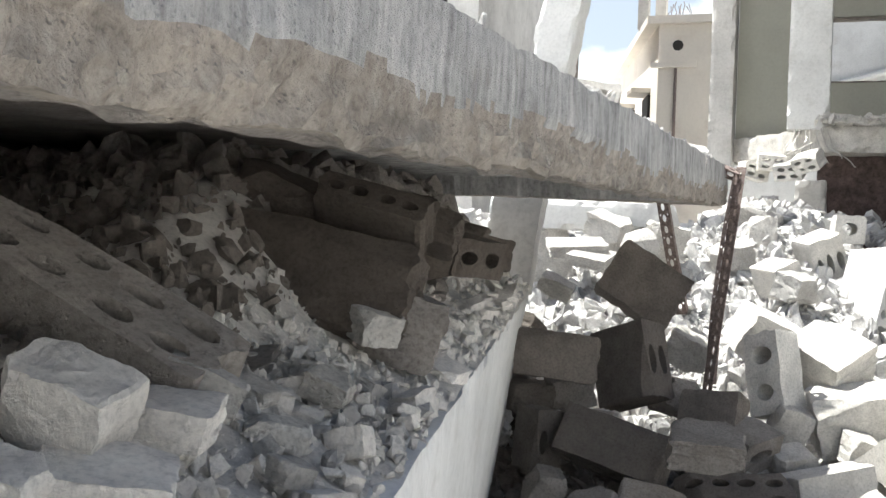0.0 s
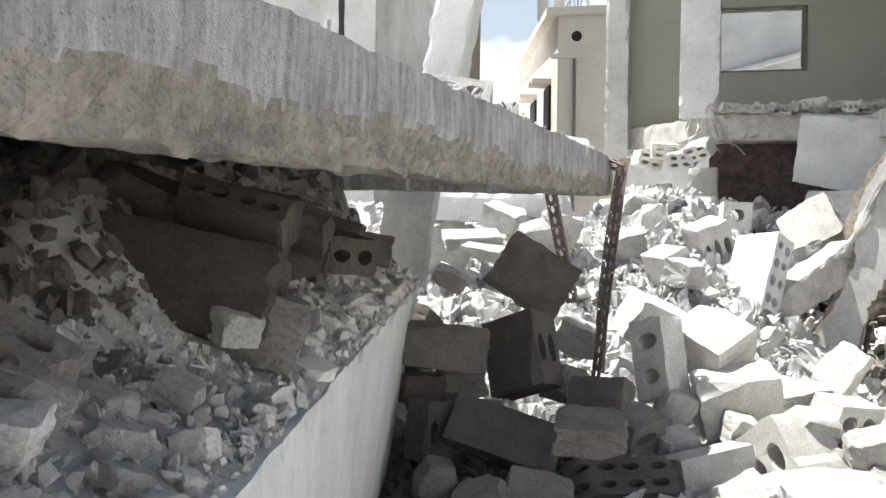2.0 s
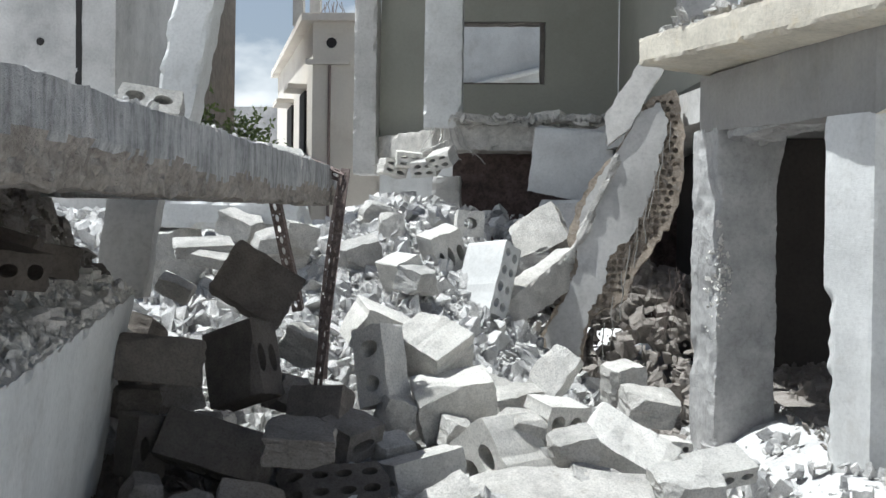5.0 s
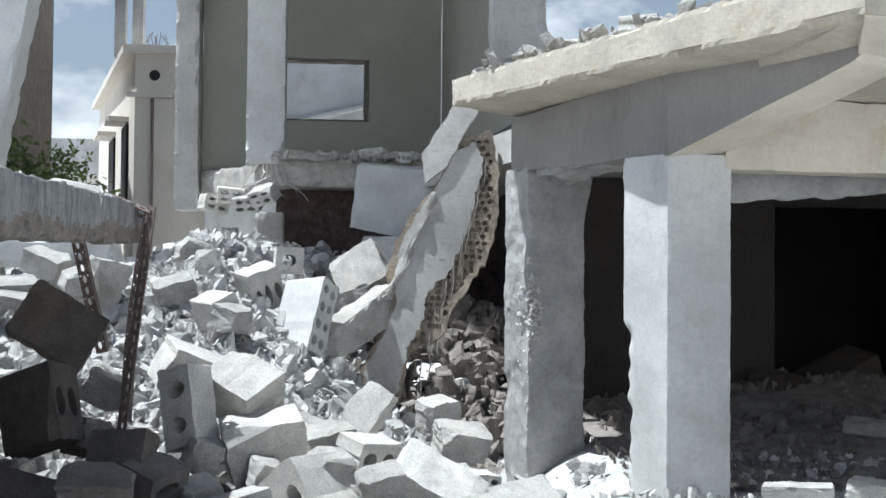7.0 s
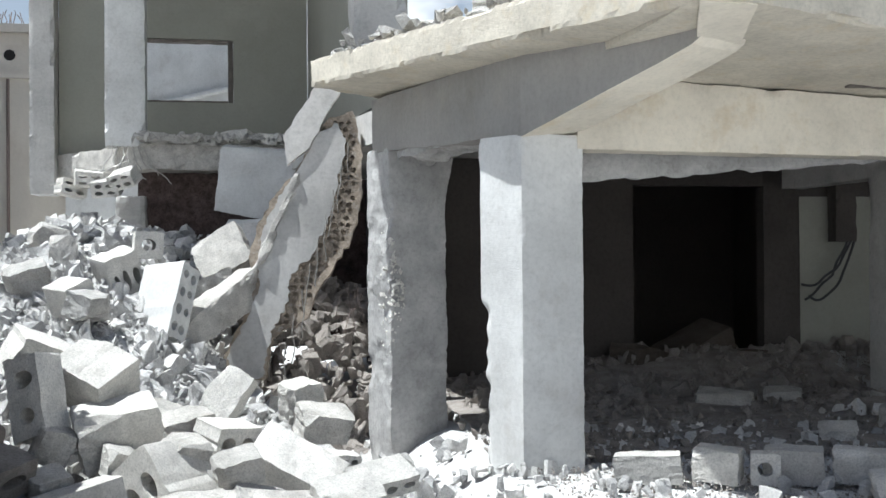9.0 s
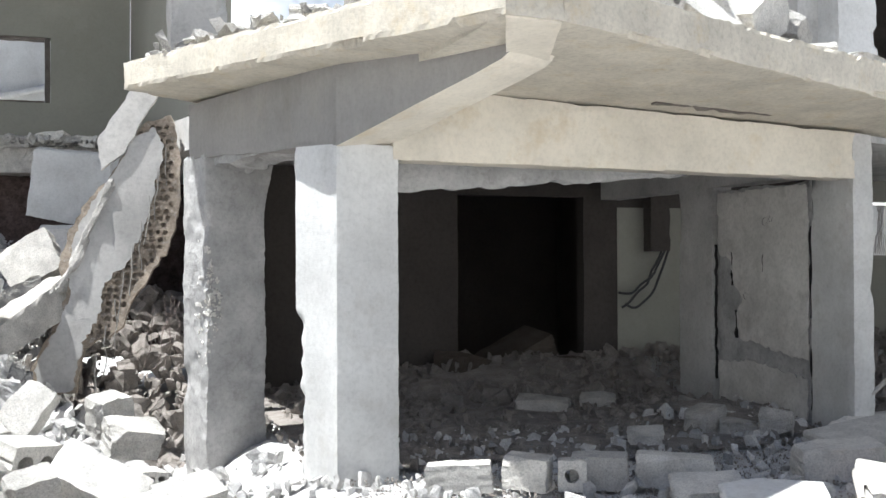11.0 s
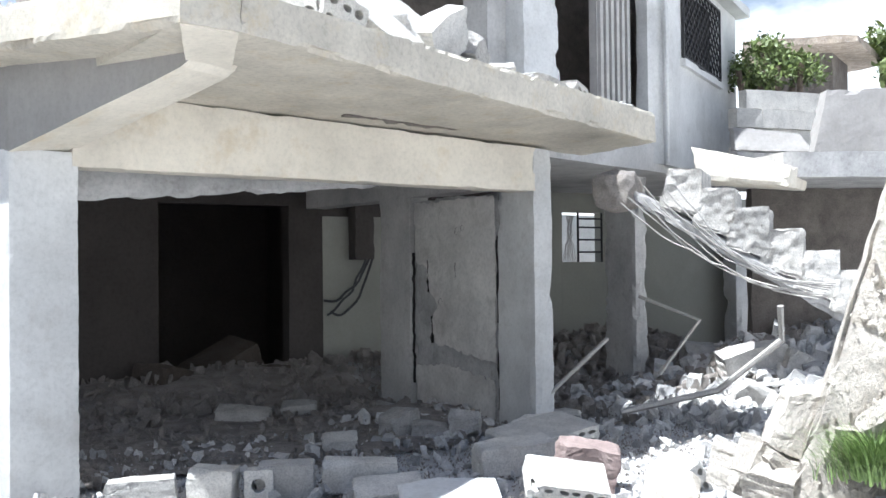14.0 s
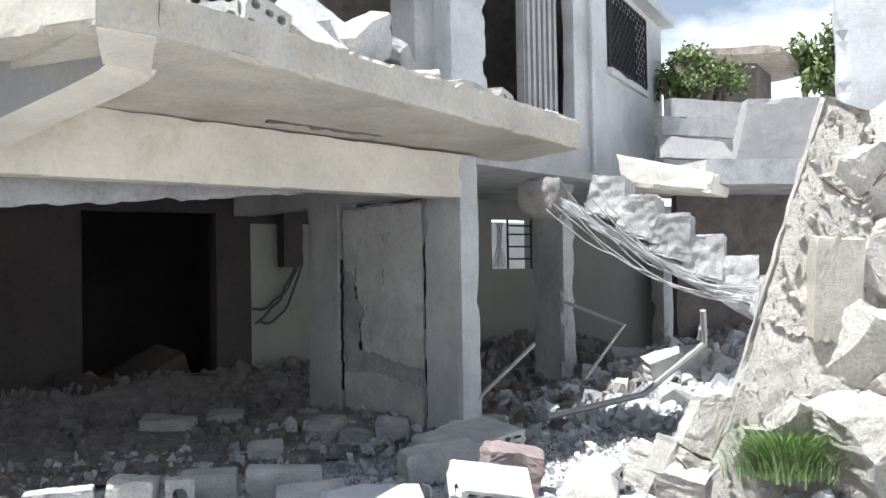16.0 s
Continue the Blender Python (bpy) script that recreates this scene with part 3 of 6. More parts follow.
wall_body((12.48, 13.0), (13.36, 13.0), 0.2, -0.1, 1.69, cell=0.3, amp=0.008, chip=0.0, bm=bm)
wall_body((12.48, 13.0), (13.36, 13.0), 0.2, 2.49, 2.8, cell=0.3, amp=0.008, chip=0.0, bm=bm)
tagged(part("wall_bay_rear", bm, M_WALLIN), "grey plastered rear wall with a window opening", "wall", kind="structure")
tagged(part("bay_column", slab_body([(11.37, 10.2), (11.59, 10.2), (11.6, 10.8), (11.37, 10.8)], -0.1, 2.8, cell=0.07, amp=0.01, chip=0.05, seed=15), M_GREYPL),
       "grey concrete column with a torn pale edge", "column", kind="structure")
tagged(part("bay_wall_stub", slab_body([(16.1, 12.6), (16.6, 12.6), (16.6, 12.9), (16.1, 12.9)], -0.1, 2.5, cell=0.12, amp=0.01, chip=0.05, seed=16), M_PLASTER),
       "pale plastered wall stub in the rear bay", "wall stub", kind="structure")

# ---- upper floor ----
def upright(name, label, a, b, depth, z0, z1, mat, **kw):
    return tagged(part(name, wall_body(a, b, depth, z0, z1, **kw), mat), label, "wall", kind="structure")


upright("upper_pier", "pale broken concrete pier on the first floor", (8.95, 9.45), (9.54, 9.5), 0.5, 3.1, 6.2, M_PLASTER, cell=0.09, amp=0.015, chip=0.06, seed=20, worn={"x1": 0.05})
# Shade of the wrecked room is put into this wall's dark brown.
upright("upper_wall_dark", "inner wall of the wrecked upper room, browned for shade", (7.2, 11.0), (14.0, 11.4), 0.2, 3.1, 6.2, M_BROWN, cell=0.4, amp=0.01, chip=0.0)
upright("upper_pier_left", "grey concrete pier above the side beam", (2.08, 10.73), (2.63, 10.73), 0.44, 3.48, 6.67, M_GREYPL, cell=0.12, amp=0.01, chip=0.04, seed=21)
UW, UD = Vector((11.25, 9.5)), Vector((0.87, 0.485)).normalized()
bm = wall_body(P(UW, UD, 0), P(UW, UD, 0.83), 0.25, 2.9, 5.6, cell=0.3, amp=0.004, chip=0.0)
wall_body(P(UW, UD, 0.83), P(UW, UD, 3.03), 0.25, 2.9, 4.40, cell=0.3, amp=0.004, chip=0.0, bm=bm)
wall_body(P(UW, UD, 0.83), P(UW, UD, 3.03), 0.25, 5.45, 5.6, cell=0.3, amp=0.004, chip=0.0, bm=bm)
wall_body(P(UW, UD, 3.03), P(UW, UD, 4.3), 0.25, 2.9, 5.6, cell=0.3, amp=0.004, chip=0.0, bm=bm)
tagged(part("wall_upper_house", bm, M_PLASTER), "pale blue-grey plastered upper wall with grilled window", "wall", kind="structure")

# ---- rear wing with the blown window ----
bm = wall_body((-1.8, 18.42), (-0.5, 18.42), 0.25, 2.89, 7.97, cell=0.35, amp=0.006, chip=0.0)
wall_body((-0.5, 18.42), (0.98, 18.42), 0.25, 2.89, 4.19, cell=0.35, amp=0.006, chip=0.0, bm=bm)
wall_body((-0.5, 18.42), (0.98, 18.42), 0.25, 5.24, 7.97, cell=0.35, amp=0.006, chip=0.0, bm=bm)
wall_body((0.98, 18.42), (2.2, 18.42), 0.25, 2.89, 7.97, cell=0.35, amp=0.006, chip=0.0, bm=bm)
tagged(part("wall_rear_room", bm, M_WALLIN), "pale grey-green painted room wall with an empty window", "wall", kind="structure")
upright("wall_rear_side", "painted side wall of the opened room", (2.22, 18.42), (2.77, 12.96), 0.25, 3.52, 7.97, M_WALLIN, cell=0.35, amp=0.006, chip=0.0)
upright("rear_corner_pier", "grey concrete pier at the torn room corner", (-2.2, 18.04), (-1.82, 18.04), 0.57, 2.63, 7.97, M_GREYPL, cell=0.06, amp=0.006, chip=0.03, seed=23)
upright("hanging_pier", "pale grey concrete pier broken off at its foot", (-0.9, 16.52), (-0.32, 16.52), 0.51, 3.2, 7.97, M_PLASTER, cell=0.06, amp=0.005, chip=0.025, seed=24, worn={"z0": 0.14})
upright("pier_stump", "pale concrete stump below the hanging pier", (-0.75, 16.45), (-0.32, 16.45), 0.44, 0.35, 2.57, M_GREYPL, cell=0.07, amp=0.025, chip=0.07, seed=25, worn={"z1": 0.2})
tagged(part("room_floor_slab", slab_body([(-0.34, 16.39), (2.7, 16.39), (2.7, 18.42), (-1.87, 18.42)], 2.91, 3.29, cell=0.08, amp=0.02, chip=0.06, seed=26, worn={"y0": 0.12}), M_RAW),
       "torn concrete floor slab edge of the opened room", "floor slab", kind="structure")
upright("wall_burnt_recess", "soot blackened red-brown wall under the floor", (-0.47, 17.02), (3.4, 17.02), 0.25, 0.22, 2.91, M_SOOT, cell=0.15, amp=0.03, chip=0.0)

# Roof slabs above the view, added to shade the rooms below them.
tagged(part("ceiling_rear_room", slab_body([(-2.5, 13.85), (3.21, 12.71), (3.21, 18.8), (-2.5, 18.8)], 7.97, 8.28, cell=0.6, amp=0.01, chip=0.02), M_GREYPL), "unseen roof slab added to shade the opened room", "ceiling", kind="structure")
tagged(part("ceiling_upper_room", slab_body([(3.2, 8.9), (11.3, 9.3), (14.2, 11.6), (3.0, 13.5)], 6.2, 6.4, cell=0.8, amp=0.01, chip=0.0), M_GREYPL), "unseen roof slab added to shade the upper room", "ceiling", kind="structure")

# Overhang above the view, added to keep sun off the pier and debris.
tagged(part("ceiling_overhang", slab_body([(0.52, 9.46), (3.6, 9.46), (3.6, 10.95), (0.52, 11.28)], 7.13, 7.37, cell=0.4, amp=0.01, chip=0.02), M_GREYPL), "unseen added overhang shading the pier and balcony debris", "ceiling", kind="structure")

# ---- the fallen slab over the rubble ----
c = [(-3.6, -1.0, 1.55), (-0.79, -1.0, 1.60), (-0.805, 7.9, 1.80), (-3.6, 8.1, 1.86),
     (-3.6, -1.0, 1.90), (-0.79, -1.0, 1.94), (-0.805, 7.9, 2.075), (-3.6, 8.1, 2.15)]
FALL = hexa(c, cell=0.03, amp=0.010, chip=0.007, seed=30)
for v in FALL.verts:                                       # spalled lower half of the street edge
    if v.co.x > -0.9:
        mid = 1.74 + 0.019 * (v.co.y + 1)
        low = min(1.0, max(0.0, (mid + 0.07 * noise.noise(v.co * 1.7) - v.co.z) / 0.05))
        v.co.x += low * (0.022 * noise.noise(v.co * 6) + 0.022 * noise.noise(v.co * 15) + 0.02 * noise.noise(v.co * 33) - 0.012)
        v.co.z += (0.25 + 0.75 * low) * (0.02 * noise.noise(v.co * 9) + 0.012 * noise.noise(v.co * 24))
for v in FALL.verts:                                       # soffit raised behind the edge so the void falls dark
    if v.co.x < -0.93 and v.co.z < 1.72 + 0.02 * (v.co.y + 1) and v.co.y < 7.0:
        v.co.z += 0.13
FALL.normal_update()
for f in FALL.faces:
    q = f.calc_center_median()
    if q.x > -0.9 and q.z < 1.735 + 0.019 * (q.y + 1) + 0.06 * noise.noise(q * 1.7) + 0.03 * noise.noise(q * 7) + 0.03 * noise.noise(q * 23):
        f.material_index = 1
    # Underside takes a darker grey, to bounce less light into the void.
    if abs(f.normal.z) > 0.7 and q.z < 1.84 and q.x < -0.84:
        f.material_index = 2
slab_mesh = bpy.data.meshes.new("fallen_roof_slab")
slab_mesh.materials.append(M_SLAB)
slab_mesh.materials.append(M_BEIGE)
slab_mesh.materials.append(M_DUSTY_SHADE)
bmesh.ops.recalc_face_normals(FALL, faces=FALL.faces)
FALL.to_mesh(slab_mesh)
tagged(part("fallen_roof_slab", slab_mesh, M_SLAB), "weathered grey concrete roof slab lying on rubble", "concrete slab")
# ledge under it
c = [(-0.50, 0.6, -0.6), (-2.16, 6.6, -0.6), (-3.9, 6.6, -0.6), (-3.6, 0.6, -0.6), (-0.47, 0.6, 0.98), (-1.98, 7.0, 1.20), (-3.9, 7.0, 1.24), (-3.6, 0.6, 1.04)]
tagged(part("plastered_ledge", hexa(c, cell=0.06, amp=0.008, chip=0.03, seed=31), M_PLASTER), "white plastered concrete ledge strewn with rubble", "ledge", kind="structure")


# ---- hollow blocks and broken pieces ----
HOLES = {"s": (0, 0), "b1": (0, 0), "b2": (0, 0), "h11": (1, 1), "h12": (1, 2), "h21": (2, 1), "h22": (2, 2), "h31": (3, 1), "h32": (3, 2), "h41": (4, 1), "h42": (4, 2), "h52": (5, 2), "h62": (6, 2), "h24": (2, 4)}
UNIT = {}


def unit_block(kind, variant):
    """A block one metre each way with holes along y; some knocked or broken. Three looks of each kind."""
    key = (kind, variant)
    if key in UNIT:
        return UNIT[key]
    rng = random.Random(hash_of(kind) * 7 + variant)
    nx, nz = HOLES[kind]
    r = 0.035
    outline = [(-0.5 + r, -0.5), (0.5 - r, -0.5), (0.5, -0.5 + r), (0.5, 0.5 - r), (0.5 - r, 0.5), (-0.5 + r, 0.5), (-0.5, 0.5 - r), (-0.5, -0.5 + r)]
    outline = jag(outline, 0.11, 0.018, rng)
    holes = []
    for i in range(nx):
        for k in range(nz):
            px, pz = 1.0 / (nx + 0.25), 1.0 / (nz + 0.25)
            holes.append(oval((i - (nx - 1) / 2) * px + rng.uniform(-0.02, 0.02), (k - (nz - 1) / 2) * pz + rng.uniform(-0.015, 0.015), px * rng.uniform(0.31, 0.37), pz * rng.uniform(0.22, 0.29), 12))
    bm = plate_with_holes(outline, holes, 1.0)
    bmesh.ops.transform(bm, matrix=Matrix.Translation((0, 0.5, 0)) @ Matrix.Rotation(math.pi / 2, 4, "X"), verts=bm.verts)
    cuts = {"s": 1, "b1": 4, "b2": 5}.get(kind, max(1, variant))
    for _ in range(cuts):
        no = Vector((rng.uniform(-1, 1), rng.uniform(-1, 1), rng.uniform(-1, 1))).normalized()
        far = max(no.dot(v.co) for v in bm.verts)
        co = no * far * rng.uniform(0.68, 0.88)
        res = bmesh.ops.bisect_plane(bm, geom=bm.verts[:] + bm.edges[:] + bm.faces[:], plane_co=co, plane_no=no, clear_outer=True)
        edges = [e for e in res["geom_cut"] if isinstance(e, bmesh.types.BMEdge)]
        if edges:
            bmesh.ops.triangle_fill(bm, use_beauty=True, edges=edges)
    if nx == 0:
        bmesh.ops.triangulate(bm, faces=bm.faces)
        bmesh.ops.subdivide_edges(bm, edges=[e for e in bm.edges if e.calc_length() > 0.2], cuts=2, use_grid_fill=True)
        bmesh.ops.triangulate(bm, faces=bm.faces)
        bmesh.ops.subdivide_edges(bm, edges=[e for e in bm.edges if e.calc_length() > 0.12], cuts=1, use_grid_fill=True)
        for v in bm.verts:
            v.co += noise.noise_vector(v.co * 17) * (0.016 if kind != "s" else 0.008)
            v.co += noise.noise_vector(v.co * 3.1 + Vector((variant * 5, cuts, 0))) * (0.034 if kind != "s" else 0.012) + noise.noise_vector(v.co * 9) * 0.02
    else:
        for v in bm.verts:
            v.co += noise.noise_vector(v.co * 4.1 + Vector((variant * 5, cuts, 0))) * 0.02
    bmesh.ops.recalc_face_normals(bm, faces=bm.faces)
    me = bpy.data.meshes.new("block")
    bm.to_mesh(me)
    bm.free()
    UNIT[key] = me
    return me


def hash_of(text):
    return sum(ord(ch) * (i + 3) for i, ch in enumerate(text))


LOOK = {"cast_concrete": "grey concrete", "shade_darkened_rock": "shade-blackened brown cement", "pale_ledge_grit": "pale cement", "broken_concrete": "grey concrete", "hollow_block": "pale cement", "dusty_shade_grey_block": "dusty, shade-toned grey cement", "sunlit_mortar": "cream mortared", "shade_toned_brown": "shade-toned brown cement",
        "reddish_block": "reddish stained cement", "ochre_block": "ochre cement", "white_plaster": "white plastered", "rubble": "pale concrete"}
BLOCKS = 0


def block(kind, material, place, size, turn, where="lying in the rubble"):
    global BLOCKS
    BLOCKS += 1
    base = unit_block(kind, BLOCKS % 3)
    me = base.copy()
    me.materials.clear()
    me.materials.append(material)
    look_word = LOOK.get(material.name, "grey concrete")
    if kind.startswith("h"):
        name, text, cat = "hollow_block", f"{look_word} hollow block, {where}", "building block"
    elif kind == "s":
        name, text, cat = "solid_block", f"{look_word} solid block, {where}", "building block"
    else:
        name, text, cat = "concrete_chunk", f"broken {look_word} chunk, {where}", "concrete chunk"
    ob = new(name, me)
    ob.matrix_world = pose(*place, *turn) @ Matrix.Diagonal((*size, 1))
    return tagged(ob, text, cat, group=f"{cat}s in the rubble")


# ---- under the fallen slab ----
def ledge_height(x, y):
    x, y = np.asarray(x, float), np.asarray(y, float)
    s = -0.47 - 0.23 * (y - 0.6) - x
    h = 0.965 + 0.035 * (y - 0.6) + 0.46 * np.clip(s, 0, 0.8)
    return h + 0.28 * smooth(0.25, 0.75, s) * smooth(1.9, 3.0, y)


def ledge_inside(x, y):
    return x < -0.60 - 0.23 * (y - 0.6)


def ledge_sheet():
    bm = bmesh.new()
    n, m = 46, 100
    rows = []
    for i in range(n + 1):
        col = []
        for j in range(m + 1):
            y = 0.6 + 6.4 * j / m
            x = -0.49 - 0.23 * (y - 0.6) - 2.7 * (i / n) ** 1.4
            p = Vector((x, y, float(ledge_height(x, y))))
            p.z += 0.02 * noise.noise(p * 4) + 0.012 * noise.noise(p * 13) - 0.005
            col.append(bm.verts.new(p))
        rows.append(col)
    for i in range(n):
        for j in range(m):
            bm.faces.new([rows[i][j], rows[i + 1][j], rows[i + 1][j + 1], rows[i][j + 1]])
    return bm


tagged(part("dust_mound", ledge_sheet(), M_LEDGE, smooth=True), "heap of grey concrete dust and grit on the ledge", "dust heap", kind="stuff")
# Pale grit on the open ledge, brown in the void: light and shade by colour.
strewn("ledge_rubble", "loose grey concrete rubble and grit on the ledge", (-2.6, -0.5, 0.6, 6.9), 30000, 0.002, 0.026, 41, M_LEDGE, ground=ledge_height, power=5.5,
       keep=lambda x, y: (x < -0.50 - 0.23 * (y - 0.6)) & (x > -1.0 - 0.23 * (y - 0.6)))
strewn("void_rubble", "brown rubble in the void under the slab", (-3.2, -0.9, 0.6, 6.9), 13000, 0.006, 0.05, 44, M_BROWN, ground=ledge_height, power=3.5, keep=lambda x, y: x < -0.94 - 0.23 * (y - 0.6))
strewn("ledge_stones", "broken stones heaped under the fallen slab", (-2.9, -0.9, 2.9, 6.95), 1300, 0.015, 0.10, 42, M_DUSTY_SHADE, ground=ledge_height, power=2.4, keep=lambda x, y: x < -0.80 - 0.23 * (y - 0.6))
UNDER = "lying under the fallen slab"
block("h52", M_DUSTY_SHADE, (-1.37, 1.62, 1.29), (0.68, 0.33, 0.19), (-74, 27, 6), UNDER)
block("b1", M_LEDGE, (-1.00, 1.22, 1.245), (0.165, 0.12, 0.135), (14, 20, 10), UNDER)
block("b2", M_LEDGE, (-0.985, 1.46, 1.20), (0.14, 0.12, 0.07), (6, 4, 20), UNDER)
block("b1", M_RAW, (-1.02, 1.60, 1.24), (0.14, 0.08, 0.07), (10, 26, 30), UNDER)
block("b2", M_LEDGE, (-0.90, 1.18, 1.17), (0.18, 0.14, 0.05), (12, 6, 30), UNDER)
block("b1", M_LEDGE, (-0.96, 1.06, 1.18), (0.11, 0.10, 0.06), (8, 10, 10), UNDER)
# Pieces deep in the void wear the shade-darkened rock colour.
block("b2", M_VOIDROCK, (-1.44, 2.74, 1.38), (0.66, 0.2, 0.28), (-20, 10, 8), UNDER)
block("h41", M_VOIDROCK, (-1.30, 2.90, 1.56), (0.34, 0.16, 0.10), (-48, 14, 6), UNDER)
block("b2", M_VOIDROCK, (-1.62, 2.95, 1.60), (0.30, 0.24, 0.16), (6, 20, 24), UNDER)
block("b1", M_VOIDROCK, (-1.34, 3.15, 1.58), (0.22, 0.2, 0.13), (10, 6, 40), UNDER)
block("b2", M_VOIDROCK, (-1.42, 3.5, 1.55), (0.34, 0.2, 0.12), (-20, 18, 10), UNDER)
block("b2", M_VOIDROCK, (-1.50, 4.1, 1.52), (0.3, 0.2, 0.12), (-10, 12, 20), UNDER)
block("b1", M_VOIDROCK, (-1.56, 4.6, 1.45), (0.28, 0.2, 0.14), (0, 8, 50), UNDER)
block("b1", M_DUSTY_SHADE, (-1.22, 2.85, 1.25), (0.30, 0.24, 0.20), (0, 14, 24), UNDER)
block("b2", M_RAW, (-1.17, 2.66, 1.26), (0.12, 0.10, 0.09), (10, 4, 50), UNDER)
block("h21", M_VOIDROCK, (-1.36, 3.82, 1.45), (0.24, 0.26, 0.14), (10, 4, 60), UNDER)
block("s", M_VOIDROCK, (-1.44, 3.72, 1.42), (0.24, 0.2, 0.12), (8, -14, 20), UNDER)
block("b2", M_DUSTY_SHADE, (-1.30, 2.10, 1.20), (0.24, 0.14, 0.04), (14, -6, 10), UNDER)
block("b1", M_DUSTY_SHADE, (-1.42, 1.98, 1.25), (0.16, 0.14, 0.10), (4, 6, 10), UNDER)
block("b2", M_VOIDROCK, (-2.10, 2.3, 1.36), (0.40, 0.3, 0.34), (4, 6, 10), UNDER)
block("b1", M_RAW, (-1.04, 2.12, 1.17), (0.10, 0.09, 0.06), (10, 24, 10), UNDER)
block("b2", M_RAW, (-0.98, 1.78, 1.13), (0.12, 0.06, 0.05), (10, 12, 40), UNDER)
block("b1", M_RAW, (-1.12, 1.92, 1.17), (0.11, 0.09, 0.06), (0, 18, 0), UNDER)
block("b2", M_RAW, (-0.86, 1.62, 1.10), (0.07, 0.06, 0.04), (10, 12, 70), UNDER)
strewn("ledge_flakes", "flat grey flakes and grit on the ledge", (-2.1, -0.5, 0.9, 6.8), 7000, 0.002, 0.017, 45, M_LEDGE, ground=ledge_height, power=3.0, keep=lambda x, y: (x < -0.50 - 0.23 * (y - 0.6)) & (x > -1.0 - 0.23 * (y - 0.6)))
strewn("ledge_outer_stones", "grey broken stones along the ledge", (-2.2, -0.5, 1.2, 6.9), 420, 0.010, 0.05, 46, M_RUBBLE, ground=ledge_height, power=2.6, keep=lambda x, y: (x < -0.52 - 0.23 * (y - 0.6)) & (x > -0.95 - 0.23 * (y - 0.6)))
# dark wall added to block light and keep the void dark
tagged(part("wall_void", hexa([(-3.5, -1.0, 0.9), (-3.2, -1.0, 0.9), (-3.2, 7.0, 0.9), (-3.5, 7.0, 0.9), (-3.5, -1.0, 1.80), (-3.2, -1.0, 1.80), (-3.2, 7.0, 2.0), (-3.5, 7.0, 2.0)], cell=0.3), M_INSIDE), "added dark wall keeping light out under the slab", "wall", kind="structure")
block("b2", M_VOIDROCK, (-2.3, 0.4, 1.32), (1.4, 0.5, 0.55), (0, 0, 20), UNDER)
rng = random.Random(31)
# Paler at the edge, darker inward: falling light is put into the colour.
for i in range(70):
    y = rng.uniform(1.6, 6.8)
    s = rng.uniform(0.06, 0.34)
    x = -0.47 - 0.23 * (y - 0.6) - s
    k = rng.uniform(0.03, 0.11)
    block(("b1", "b2")[i % 2], M_LEDGE if s < 0.3 else M_DUSTY_SHADE, (x, y, float(ledge_height(x, y)) + 0.2 * k), (k * rng.uniform(0.8, 1.5), k * rng.uniform(0.6, 1.1), k * rng.uniform(0.4, 0.8)), (rng.uniform(-25, 25), rng.uniform(-25, 25), rng.uniform(0, 180)), UNDER)
for i in range(14):
    k = rng.uniform(0.3, 0.6)
    block(("b1", "b2", "s")[i % 3], M_BROWN if i % 2 else M_BLOCK, (rng.uniform(-3.4, -2.3), rng.uniform(7.2, 9.0), rng.uniform(0.3, 0.85)), (k, 0.7 * k, 0.6 * k), (rng.uniform(-25, 25), rng.uniform(-25, 25), rng.uniform(0, 180)), "shaded by the fallen slab")
# support under the far half of the slab
tagged(part("slab_prop", hexa([(-2.78, 8.28, 1.07), (-2.37, 8.28, 1.07), (-2.37, 8.45, 1.07), (-2.78, 8.45, 1.07), (-2.66, 8.28, 1.88), (-2.25, 8.28, 1.88), (-2.25, 8.45, 1.88), (-2.66, 8.45, 1.88)], cell=0.06, amp=0.005, chip=0.015), M_GREYPL), "grey concrete slab piece propping the fallen slab", "concrete piece")
block("h21", M_RAW, (-1.06, 4.55, 2.09), (0.26, 0.18, 0.12), (-30, 8, 10), "lying on the fallen slab")
block("b1", M_RAW, (-1.0, 3.1, 2.02), (0.10, 0.1, 0.05), (0, 8, 10), "lying on the fallen slab")
strewn("slab_grit", "grit and flakes along the slab edge", (-1.3, -0.8, 0.8, 7.3), 1200, 0.004, 0.028, 43, ground=lambda x, y: 1.94 + 0.0145 * (y + 1) + 0 * x, power=3)
block("b2", M_BLOCK, (-1.0, 6.6, 2.06), (0.34, 0.3, 0.14), (6, 8, 20), "lying on the fallen slab")
block("b1", M_BLOCK, (-1.5, 6.9, 2.08), (0.3, 0.24, 0.16), (6, -8, 50), "lying on the fallen slab")


